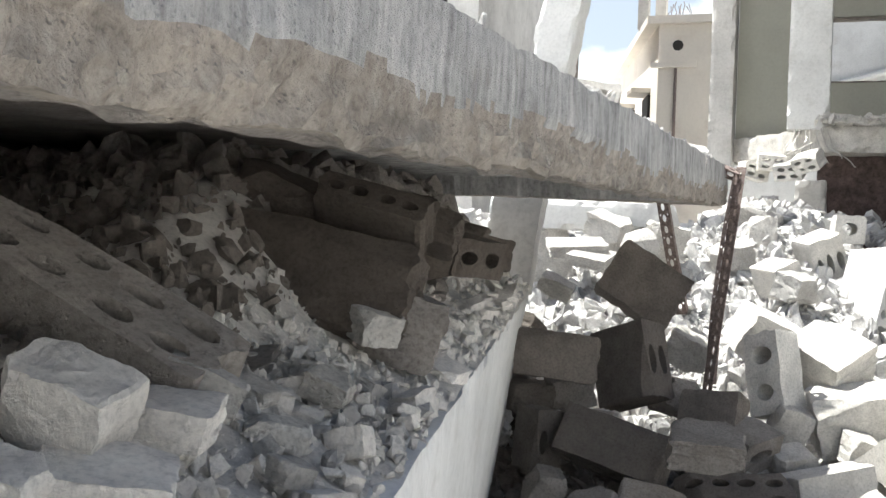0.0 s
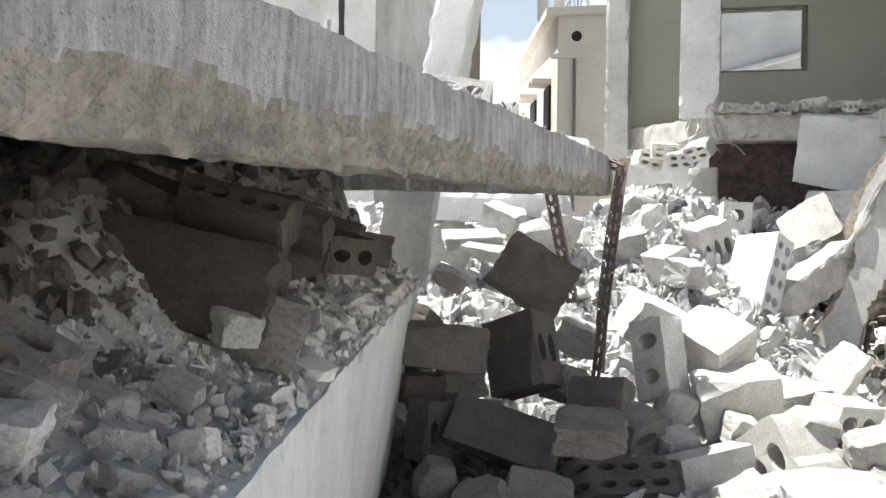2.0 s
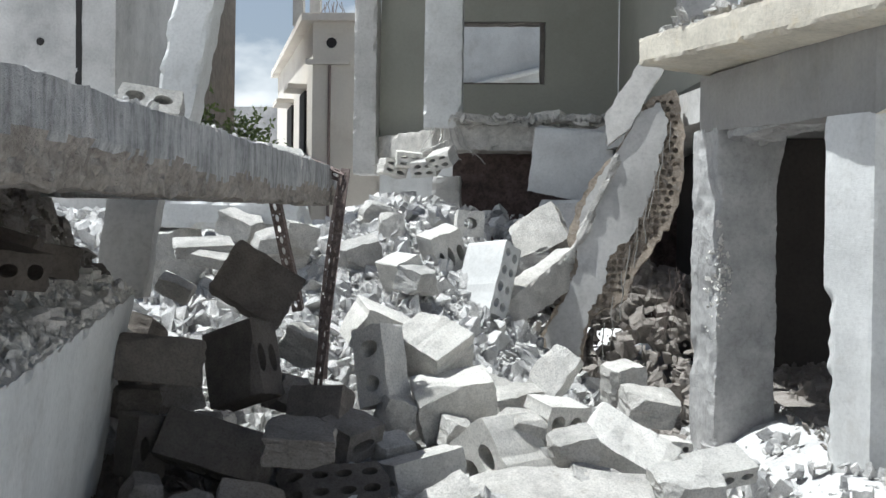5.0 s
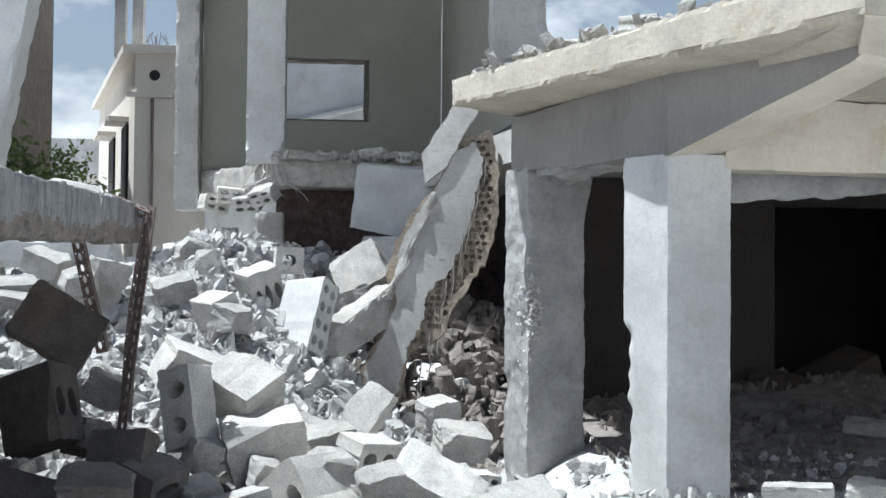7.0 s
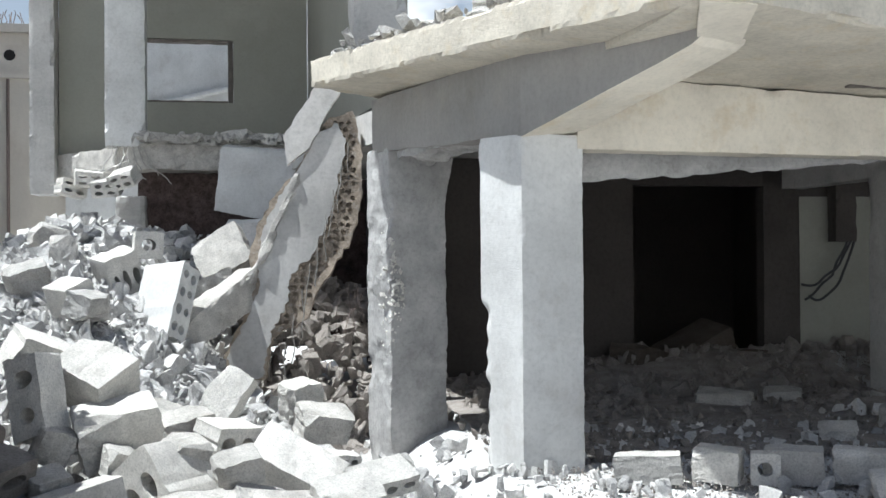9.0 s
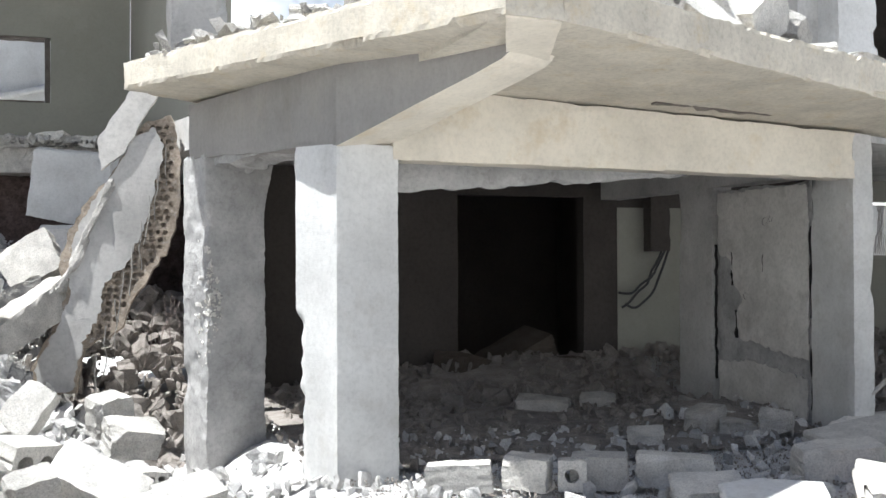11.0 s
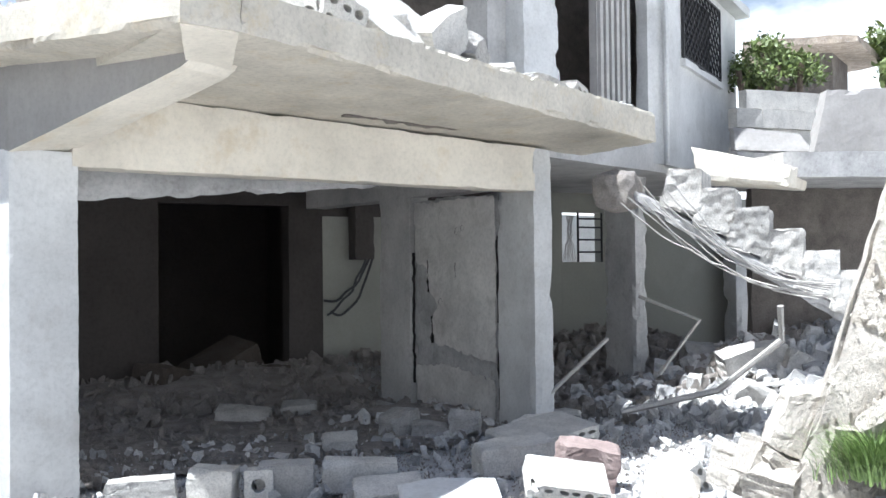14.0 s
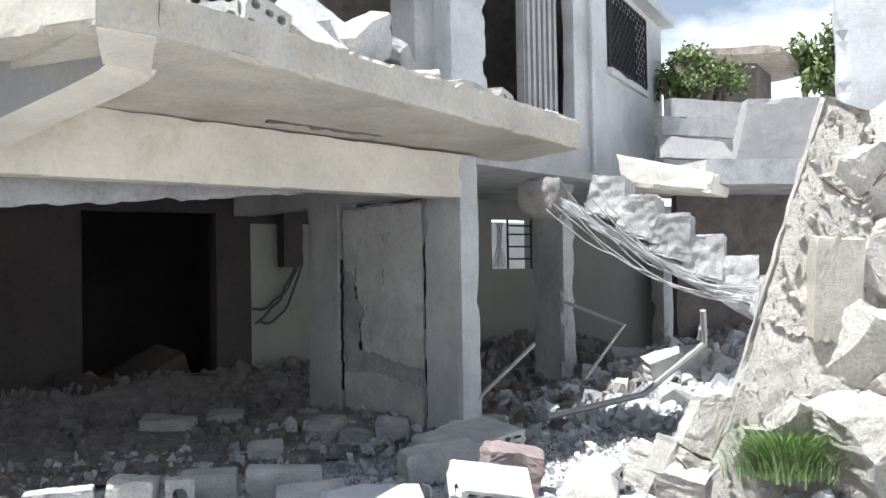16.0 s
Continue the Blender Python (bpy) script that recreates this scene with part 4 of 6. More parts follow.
# ---- slotted steel angles at the slab's end ----
def slotted_angle(a, b, roll, label, bend=0.0):
    a, b = Vector(a), Vector(b)
    length = (b - a).length
    w, t = 0.08, 0.005
    root = empty("slotted_angle", Matrix.Translation(a) @ (b - a).to_track_quat("Z", "Y").to_matrix().to_4x4() @ Matrix.Rotation(radians(roll), 4, "Z"))
    n = int(length / 0.085)
    for side in (0, 1):
        holes = []
        for i in range(n):
            z = 0.035 + i * 0.085
            holes.append(oval(0.042, z + 0.024, 0.013, 0.029, 8))
            if i % 2 == 0:
                holes.append(oval(0.016, z + 0.05, 0.007, 0.009, 6))
                holes.append(oval(0.067, z + 0.05, 0.007, 0.009, 6))
        m = 12
        outline = [(0.0, length * k / m) for k in range(m + 1)][::-1] + [(w, length * k / m) for k in range(m + 1)]
        bm = plate_with_holes(outline, holes, t)
        turn = Matrix(((1, 0, 0, 0), (0, 0, 1, 0), (0, 1, 0, 0), (0, 0, 0, 1)))
        bmesh.ops.transform(bm, matrix=turn, verts=bm.verts)
        if side:
            bmesh.ops.transform(bm, matrix=Matrix.Rotation(math.pi / 2, 4, "Z"), verts=bm.verts)
        for v in bm.verts:
            v.co.y += bend * math.sin(v.co.z / length * math.pi) + 0.006 * noise.noise(Vector((0, roll, v.co.z * 3)))
        part("flange", bm, M_RUST, root)
    return tagged(root, label, "steel angle", group="slotted steel angles")


slotted_angle((-0.89, 7.52, 0.5), (-0.72, 7.57, 2.05), 215, "rust-red slotted steel angle standing at the slab end")
slotted_angle((-0.81, 7.6, 0.57), (-0.67, 7.61, 2.0), 20, "rust-red slotted steel angle leaning on the slab end", 0.03)
slotted_angle((-1.09, 8.13, 1.01), (-1.23, 7.88, 1.84), 120, "dark rusted slotted steel angle under the slab end")
slotted_angle((-0.7, 7.6, 2.02), (-1.26, 7.56, 2.2), 250, "rust-red slotted steel angle bent over the slab end", -0.06)

# ---- broken slab leaning against the building ----
rng = random.Random(9)
side = [(-0.03, 0.0), (0.27, 0.0), (0.34, 0.38), (0.62, 0.52), (0.75, 0.80), (1.05, 1.27), (1.12, 1.58), (1.14, 1.95), (1.06, 2.40), (0.86, 2.36), (0.70, 2.22), (0.57, 1.92), (0.40, 1.70), (0.20, 1.40), (0.12, 1.03), (0.20, 0.86), (0.06, 0.50), (-0.10, 0.18)]
outline = jag(side, 0.05, 0.016, rng)
cells = []
for i in range(30):
    for k in range(5):
        v = 0.50 + 0.062 * i
        u = float(np.interp(v, [0.5, 0.80, 1.27, 1.58, 2.3], [0.58, 0.74, 1.03, 1.10, 1.10])) - 0.05 - 0.066 * k - 0.03 * (i % 2) + rng.uniform(-0.008, 0.008)
        if rng.random() < 0.96 - 0.08 * k:
            cells.append(oval(u, v + rng.uniform(-0.006, 0.006), rng.uniform(0.021, 0.027), rng.uniform(0.021, 0.027), 8))
leaning = tagged(part("leaning_slab", plate_with_holes(outline, [], 0.085), M_SPALL), "broken hollow ceiling slab hanging from the building corner", "concrete slab")
leaning.matrix_world = pose(0.92, 11.76, 0.29, 84, 0, -8) @ Matrix.Scale(1.2, 4)
bm = plate_with_holes(outline, cells, 0.042)
for v in bm.verts:
    v.co.z += 0.012 * noise.noise(Vector((v.co.x * 5, v.co.y * 5, 0)))
part("honeycomb", bm, M_SPALL, leaning, "brown clay-like honeycomb of small holes").location = (0, 0, 0.088)
front_skin = jag([(-0.02, 0.02), (0.25, 0.02), (0.33, 0.42), (0.46, 0.66), (0.50, 0.93), (0.69, 1.09), (0.84, 1.45), (0.99, 2.08), (0.92, 2.3), (0.72, 2.2), (0.58, 1.9), (0.42, 1.68), (0.25, 1.36), (0.20, 1.0), (0.22, 0.8), (0.08, 0.48), (-0.06, 0.2)], 0.035, 0.016, rng)
part("plaster_skin", plate_with_holes(front_skin, [], 0.02), M_GREYPL, leaning, "pale plaster skin").location = (0, 0, 0.135)
rim = part("torn_rim", hexa([(0.08, 0.85, -0.03), (0.20, 0.85, -0.03), (0.20, 0.85, 0.18), (0.08, 0.85, 0.18), (0.50, 1.85, -0.03), (0.62, 1.85, -0.03), (0.62, 1.85, 0.18), (0.50, 1.85, 0.18)], cell=0.04, amp=0.03, chip=0.05, seed=56, worn={"x0": 0.08}), M_RAW, leaning, "torn bright concrete rim")
flap = tagged(part("plaster_flap", plate_with_holes(jag([(0.75, 2.69), (0.95, 2.62), (0.66, 2.06), (0.46, 1.90), (0.43, 2.16)], 0.06, 0.01, rng), [], 0.06), M_PANEL), "pale plaster flap hanging from the slab corner", "plaster piece")
flap.matrix_world = leaning.matrix_world @ Matrix.Translation((0, 0, 0.12))
bar = empty("bent_reinforcement", Matrix.Translation((1.45, 11.1, 1.6)))
for i in range(9):
    a = Vector((1.15 + 0.09 * i, 9.0 + 0.09 * i, 0.75 + 0.26 * i))
    tw = part("steel_bar", tube(bmesh.new(), sag(a - Vector((1.2, 9.2, 1.6)), a + Vector((-0.05 + 0.03 * (i % 3), 0.1, -0.5)) - Vector((1.2, 9.2, 1.6)), 0.08, 8, 0.05, i), 0.006), M_WIRE, bar)
tagged(bar, "bent steel bars hanging from the torn slab", "steel bars")
bar = empty("hanging_wires", Matrix.Translation((1.85, 10.9, 1.05)))
rng = random.Random(15)
for i in range(6):
    a = Vector((rng.uniform(-0.1, 0.35), rng.uniform(0.0, 0.2), rng.uniform(-0.1, 0.3)))
    part("wire", tube(bmesh.new(), sag(a, a + Vector((rng.uniform(-0.3, 0.15), -0.1, rng.uniform(-0.8, -0.4))), rng.uniform(0.02, 0.15), 10, 0.09, i), 0.003), M_RUST, bar)
tagged(bar, "thin rusty wires hanging behind the column", "wires")
# raw beam piece lying below it
tagged(part("fallen_beam_piece", hexa([(0.05, 10.98, 0.56), (0.27, 10.8, 0.48), (1.16, 11.7, 1.08), (0.99, 11.88, 1.13), (0.05, 11.04, 0.87), (0.25, 10.86, 0.8), (1.13, 11.76, 1.49), (0.97, 11.94, 1.49)], cell=0.05, amp=0.015, chip=0.04, seed=53), M_RAW), "raw broken concrete beam piece in the rubble", "concrete beam")
tagged(part("white_slab_piece", hexa([(0.67, 15.18, 2.25), (1.82, 14.93, 2.02), (1.87, 15.08, 2.07), (0.72, 15.33, 2.3), (0.77, 15.25, 3.14), (1.84, 14.99, 3.04), (1.89, 15.14, 3.09), (0.83, 15.4, 3.19)], cell=0.06, amp=0.008, chip=0.03, seed=54), M_PLASTER), "pale painted concrete slab piece leaning in the recess", "concrete slab")
tagged(part("recess_slab_piece", hexa([(0.42, 14.23, 1.11), (1.43, 13.98, 1.24), (1.5, 14.23, 1.24), (0.48, 14.48, 1.11), (0.86, 14.86, 2.12), (1.63, 14.61, 2.12), (1.69, 14.8, 2.12), (0.93, 15.05, 2.12)], cell=0.08, amp=0.01, chip=0.04, seed=55), M_PLASTER), "pale slab piece tipped below the recess", "concrete slab")
tagged(part("tipped_panel", hexa([(0.55, 14.1, 1.15), (1.35, 13.9, 1.25), (1.42, 14.05, 1.2), (0.62, 14.25, 1.1), (0.95, 14.5, 2.05), (1.55, 14.3, 2.1), (1.62, 14.45, 2.05), (1.02, 14.65, 2.0)], cell=0.08, amp=0.008, chip=0.03, seed=57), M_PANEL), "pale plastered panel tipped against the rubble", "concrete slab")
# bent bars at the hanging pier's foot
bar = empty("pier_bars", Matrix.Translation((-0.62, 16.39, 3.14)))
for i in range(7):
    a = Vector((-0.15 + 0.07 * i, 0, 0.1))
    part("steel_bar", tube(bmesh.new(), sag(a, a + Vector((-0.25 + 0.11 * i, -0.15, -0.55 + 0.06 * (i % 3))), 0.1, 8, 0.12, i), 0.009), M_WIRE, bar)
part("long_bar", tube(bmesh.new(), sag(Vector((0.1, -0.1, -0.1)), Vector((-0.95, -0.6, -0.52)), 0.03, 10, 0.04, 3), 0.008), M_WIRE, bar)
tagged(bar, "bent steel bars at the broken pier foot", "steel bars")
# torn floor edge of the room, with blocks and stones in it
rng = random.Random(61)
for i in range(13):
    block(("h21", "b1", "b2", "h31")[i % 4], M_BLOCK if i % 3 else M_RAW, (-0.2 + 0.24 * i, 16.4 + rng.uniform(-0.1, 0.06), 3.36 + rng.uniform(-0.03, 0.05)), (rng.uniform(0.2, 0.45), 0.25, rng.uniform(0.09, 0.19)), (rng.uniform(-14, 14), rng.uniform(-14, 14), rng.uniform(-30, 30)), "along the torn floor edge")
strewn("floor_edge_rubble", "grey rubble along the torn room floor", (-0.5, 2.7, 16.1, 16.8), 500, 0.015, 0.09, 131, M_RAW, ground=lambda x, y: 3.35 + 0.0 * x, power=3.0)
strewn("recess_rubble", "grey rubble spilling into the burnt recess", (-0.7, 1.8, 13.4, 15.8), 1500, 0.015, 0.14, 132, ground=lambda x, y: 0.85 + 0.45 * (y - 13.4), power=3.2)
for i in range(4):
    block("h22", M_BLOCK, (-1.3 + 0.25 * i, 16.0 - 0.12 * i, 2.6 + 0.12 * (i % 2)), (0.38, 0.25, 0.23), (10 * i, 12 - 8 * i, 30 - 20 * i), "stacked at the pier foot")

# ---- far left ----
tagged(part("far_fallen_beam", hexa([(-3.58, 10.99, 1.65), (-1.61, 10.93, 1.62), (-1.61, 11.44, 1.62), (-3.58, 11.5, 1.65), (-3.58, 10.99, 1.97), (-1.69, 10.93, 1.92), (-1.69, 11.44, 1.92), (-3.58, 11.5, 1.97)], cell=0.06, amp=0.008, chip=0.04, seed=60), M_PLASTER), "pale fallen concrete beam across the rubble", "concrete beam")
block("b2", M_RAW, (-1.99, 11.18, 1.3), (0.64, 0.51, 0.64), (0, 10, 20), "propping a fallen beam")
block("b1", M_RAW, (-3.14, 11.18, 1.3), (0.64, 0.51, 0.64), (0, -10, 50), "propping a fallen beam")
tagged(part("leaning_column", hexa([(-4.12, 12.64, 1.24), (-3.65, 12.64, 1.24), (-3.65, 13.09, 1.24), (-4.12, 13.09, 1.24), (-3.01, 12.64, 7.46), (-2.47, 12.64, 7.46), (-2.47, 13.09, 7.46), (-3.01, 13.09, 7.46)], cell=0.08, amp=0.01, chip=0.04, seed=61, worn={"x0": 0.04}), M_PLASTER), "pale concrete column leaning out of the rubble", "column")

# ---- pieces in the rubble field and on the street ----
# Brown ones here are darkened in colour for the fallen slab's shade.
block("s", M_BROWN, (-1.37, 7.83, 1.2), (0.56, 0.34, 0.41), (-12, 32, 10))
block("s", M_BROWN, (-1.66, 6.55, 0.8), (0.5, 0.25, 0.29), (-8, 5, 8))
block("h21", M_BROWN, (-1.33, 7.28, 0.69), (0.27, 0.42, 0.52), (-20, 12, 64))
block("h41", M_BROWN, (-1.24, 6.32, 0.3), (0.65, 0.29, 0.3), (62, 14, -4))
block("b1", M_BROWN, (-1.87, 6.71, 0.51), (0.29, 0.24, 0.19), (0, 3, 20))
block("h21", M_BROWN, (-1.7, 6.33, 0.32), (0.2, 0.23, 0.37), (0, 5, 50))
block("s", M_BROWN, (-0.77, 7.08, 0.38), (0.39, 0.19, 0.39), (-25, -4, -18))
block("h11", M_DUSTY_SHADE, (-0.56, 6.97, 0.28), (0.37, 0.27, 0.23), (20, -8, 55))
block("h12", M_BLOCK, (-0.44, 7.68, 0.66), (0.27, 0.25, 0.56), (-6, -14, -30))
block("s", M_BLOCK, (-0.1, 7.97, 0.75), (0.46, 0.41, 0.34), (28, 24, -30))
block("s", M_BLOCK, (0.09, 7.68, 0.4), (0.55, 0.33, 0.39), (14, -10, 12))
block("h21", M_BLOCK, (0.43, 7.24, 0.1), (0.42, 0.44, 0.5), (0, -38, -42))
block("h21", M_BLOCK, (-0.06, 6.84, 0.04), (0.34, 0.48, 0.34), (10, -8, -62))
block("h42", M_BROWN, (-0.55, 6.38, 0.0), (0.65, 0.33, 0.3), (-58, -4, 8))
block("s", M_BLOCK, (1.24, 7.45, 0.08), (0.62, 0.38, 0.41), (28, 28, -12))
block("b2", M_RAW, (0.81, 6.55, -0.03), (1.08, 0.56, 0.2), (20, 3, 4))
block("h21", M_BLOCK, (0.81, 8.03, 0.27), (0.39, 0.29, 0.25), (12, 6, 40))
block("b1", M_RAW, (0.52, 8.18, 0.33), (0.37, 0.28, 0.24), (10, -10, 20))
block("b2", M_BLOCK, (0.81, 8.7, 0.49), (0.28, 0.15, 0.47), (-22, 28, -30))
block("b1", M_RAW, (-0.32, 7.52, 0.35), (0.24, 0.18, 0.24), (10, 20, 15))
block("h21", M_BLOCK, (-0.53, 8.45, 0.83), (0.5, 0.37, 0.34), (16, 22, 30))
block("h24", M_PLASTER, (0.22, 11.1, 1.14), (0.26, 0.50, 0.78), (-6, 26, 50))
block("b2", M_RAW, (0.62, 12.3, 1.2), (0.62, 0.36, 0.34), (-10, -24, 20))
block("h11", M_BLOCK, (-0.01, 12.21, 1.74), (0.3, 0.43, 0.29), (0, 4, 8))
block("h31", M_BLOCK, (-0.24, 11.44, 1.4), (0.36, 0.33, 0.53), (8, -22, 30))
block("s", M_RAW, (0.8, 12.58, 1.63), (0.61, 0.2, 0.55), (-24, -30, -14))
block("b1", M_RAW, (-2.25, 10.9, 1.67), (0.41, 0.33, 0.24), (12, 22, -20))
block("b2", M_RAW, (-1.88, 10.46, 1.5), (0.29, 0.33, 0.22), (10, -20, 24))
block("b1", M_RAW, (-1.73, 11.0, 1.6), (0.38, 0.33, 0.25), (10, 12, 30))
block("s", M_RAW, (-2.34, 9.82, 1.46), (0.52, 0.5, 0.11), (10, -3, 20))
block("s", M_RAW, (-2.15, 9.61, 1.37), (0.36, 0.5, 0.1), (10, 10, 0))
block("s", M_RAW, (-0.86, 11.91, 1.59), (0.27, 0.27, 0.48), (-10, 4, 10))
block("h21", M_BLOCK, (-0.6, 10.65, 1.22), (0.29, 0.37, 0.34), (4, -24, 40))
block("b2", M_RAW, (-1.07, 12.39, 1.83), (0.36, 0.33, 0.28), (10, 14, 22))
block("b1", M_RAW, (-1.07, 11.11, 1.39), (0.41, 0.33, 0.29), (16, -16, 10))
block("b1", M_BLOCK, (-0.42, 10.41, 1.16), (0.27, 0.37, 0.24), (0, 18, -30))
block("b1", M_RAW, (-2.15, 8.43, 1.17), (0.27, 0.29, 0.14), (16, 24, 10))
block("b2", M_RAW, (0.33, 8.45, 0.38), (0.38, 0.28, 0.2), (22, 10, 34))
block("b1", M_RAW, (0.14, 8.72, 0.44), (0.23, 0.23, 0.15), (10, -18, 0))
block("h21", M_BLOCK, (0.65, 7.37, 0.1), (0.27, 0.25, 0.17), (12, 16, 70))
block("b1", M_RAW, (1.0, 6.8, 0.03), (0.33, 0.23, 0.2), (20, 14, 10))
block("b2", M_BLOCK, (1.56, 6.72, 0.03), (0.39, 0.3, 0.3), (18, -8, 18))
block("h31", M_BLOCK, (1.84, 7.22, 0.09), (0.42, 0.28, 0.13), (22, -8, 20))
block("h32", M_BLOCK, (1.61, 7.9, 0.07), (0.25, 0.29, 0.18), (0, 6, 14))
block("b2", M_RAW, (0.16, 6.3, -0.01), (0.33, 0.25, 0.27), (18, -30, 20))
block("b1", M_RAW, (-0.22, 6.15, -0.02), (0.2, 0.22, 0.17), (20, 12, 10))
block("b1", M_RAW, (-0.29, 7.1, 0.18), (0.24, 0.22, 0.15), (16, -6, 30))
block("b2", M_BLOCK, (0.11, 7.4, 0.24), (0.18, 0.23, 0.2), (6, 10, 20))
# Chunks in the fallen slab's shade take the darker grey.
block("b1", M_DUSTY_SHADE, (-1.52, 6.8, 0.38), (0.33, 0.24, 0.13), (20, 0, 10))
block("b2", M_DUSTY_SHADE, (-0.95, 5.94, 0.07), (0.36, 0.25, 0.14), (30, 8, 10))
block("b1", M_DUSTY_SHADE, (-1.23, 5.73, 0.08), (0.28, 0.2, 0.15), (20, -16, 0))
block("b2", M_DUSTY_SHADE, (-1.52, 5.8, 0.13), (0.19, 0.2, 0.23), (12, 10, 30))
block("b2", M_DUSTY_SHADE, (-1.66, 6.91, 0.55), (0.3, 0.24, 0.19), (8, -8, 20))
block("b1", M_RAW, (-1.08, 8.12, 0.74), (0.34, 0.28, 0.24), (10, 28, 10))
block("b2", M_DUSTY_SHADE, (-1.07, 7.43, 0.49), (0.24, 0.25, 0.25), (0, 12, 40))
block("b1", M_RAW, (1.45, 9.52, 0.33), (0.3, 0.32, 0.34), (6, -8, 20))
block("b2", M_RAW, (1.61, 8.97, 0.22), (0.42, 0.37, 0.24), (10, 6, 10))
block("b2", M_RAW, (0.55, 7.35, 0.32), (0.27, 0.25, 0.15), (14, 6, 30))
block("b1", M_RAW, (0.88, 6.95, 0.26), (0.29, 0.24, 0.17), (14, -12, 10))
block("b1", M_DUSTY_SHADE, (-0.67, 5.92, 0.44), (0.38, 0.32, 0.17), (14, 4, 10))
MOUTH = "lying at the garage mouth"
block("s", M_BLOCK, (3.70, 7.12, 0.10), (0.46, 0.22, 0.20), (0, -2, -22), MOUTH)
block("s", M_BLOCK, (4.18, 7.02, 0.12), (0.32, 0.24, 0.23), (0, 3, -36), MOUTH)
block("h11", M_BLOCK, (4.48, 6.90, 0.11), (0.20, 0.22, 0.22), (0, 0, -28), MOUTH)
block("s", M_BLOCK, (4.68, 6.88, 0.12), (0.40, 0.24, 0.24), (2, 0, -30), MOUTH)
block("s", M_BLOCK, (5.20, 6.72, 0.11), (0.54, 0.24, 0.23), (0, 2, -30), MOUTH)
block("b2", M_BLOCK, (5.12, 6.18, 0.09), (0.46, 0.40, 0.11), (8, -4, -26), MOUTH)
block("s", M_PLASTER, (5.28, 5.66, 0.10), (0.66, 0.50, 0.10), (12, 2, -28), MOUTH)
block("h62", M_BLOCK, (6.15, 5.52, 0.13), (0.56, 0.46, 0.14), (16, 8, -34), MOUTH)
block("h62", M_BLOCK, (7.15, 7.0, 0.17), (0.86, 0.52, 0.17), (8, -6, 4), MOUTH)
block("s", M_BLOCK, (6.55, 6.62, 0.12), (0.62, 0.36, 0.24), (4, -4, -20), MOUTH)
block("b1", M_RED, (6.62, 5.85, 0.14), (0.46, 0.34, 0.34), (4, 10, -40), MOUTH)
block("b1", M_BLOCK, (7.55, 7.6, 0.10), (0.40, 0.34, 0.22), (6, -10, 14), MOUTH)
block("b2", M_RAW, (7.25, 8.3, 0.12), (0.36, 0.30, 0.26), (6, 12, 50), MOUTH)
block("b1", M_RAW, (6.75, 8.7, 0.12), (0.34, 0.26, 0.24), (0, -12, 20), MOUTH)
block("b1", M_RAW, (8.37, 8.25, 0.06), (0.46, 0.39, 0.17), (4, -4, -40))
block("b2", M_RAW, (10.90, 7.88, 0.12), (0.46, 0.26, 0.33), (14, 24, -30))
block("h42", M_BLOCK, (7.18, 5.43, 0.06), (0.28, 0.29, 0.30), (20, -30, -20))
block("h42", M_BLOCK, (11.33, 8.00, 0.19), (0.54, 0.31, 0.14), (0, -2, -30))
block("b1", M_RAW, (11.85, 8.73, 0.41), (0.79, 0.52, 0.50), (10, -8, -30))
block("s", M_RAW, (12.25, 9.86, 0.40), (0.54, 0.39, 0.31), (8, 4, -30))
block("b2", M_RAW, (12.10, 8.23, 0.42), (0.31, 0.26, 0.31), (0, 20, -30))
block("b1", M_RAW, (6.98, 8.52, 0.06), (0.33, 0.26, 0.20), (10, 8, -30))
block("b2", M_RAW, (7.28, 9.76, 0.06), (0.30, 0.26, 0.18), (10, 14, -30))
block("b1", M_RAW, (8.23, 9.65, 0.06), (0.38, 0.26, 0.19), (10, -8, -30))
block("b1", M_RAW, (6.04, 10.73, 0.07), (0.56, 0.39, 0.19), (10, 4, -30))
block("b2", M_RAW, (6.69, 10.70, 0.07), (0.38, 0.26, 0.15), (10, -4, -30))
block("b2", M_RAW, (5.94, 8.39, 0.06), (0.31, 0.26, 0.13), (10, -4, -30))
def outside_slab_shade(x, y):
    """True outside the strip that lies in the fallen slab's shade."""
    return (x > -0.55) | (y > 8.0) | (x < -2.3)


# Darker rubble paints in the shade that the fallen slab casts.
strewn("hollow_rubble", "rubble beside the ledge, browned for the slab's shade", (-2.3, -0.55, 4.6, 8.0), 5200, 0.006, 0.10, 114, M_BROWN, power=4.0)
strewn("rubble_field", "pale broken concrete and block rubble", (-5.6, 2.4, 4.6, 16.6), 22000, 0.008, 0.15, 101, power=6.0, keep=outside_slab_shade)
strewn("block_shards", "broken block shards between the larger blocks", (-2.2, 2.3, 5.4, 11.2), 2600, 0.018, 0.09, 112, power=1.8, sink=0.1, keep=outside_slab_shade)
strewn("cavity_rubble", "dim brown rubble heaped behind the leaning slab", (1.0, 2.9, 10.8, 14.6), 1900, 0.02, 0.17, 113, M_DUSTY_SHADE, ground=lambda x, y: -0.15 + 1.7 * smooth(11.4, 14.0, y) - 0.35 * (x - 1.0), power=2.6)
strewn("rubble_grit", "fine pale rubble grit", (-2.6, 2.3, 5.2, 12.6), 34000, 0.004, 0.03, 102, power=2.6, keep=outside_slab_shade)
strewn("rubble_heap_stones", "larger broken concrete pieces in the heap", (-4.6, 1.2, 8.4, 16.2), 300, 0.05, 0.17, 103, power=2.2)
strewn("street_rubble", "pale broken rubble on the street", (2.0, 12.5, 4.0, 9.6), 8000, 0.004, 0.085, 104, power=8.0)
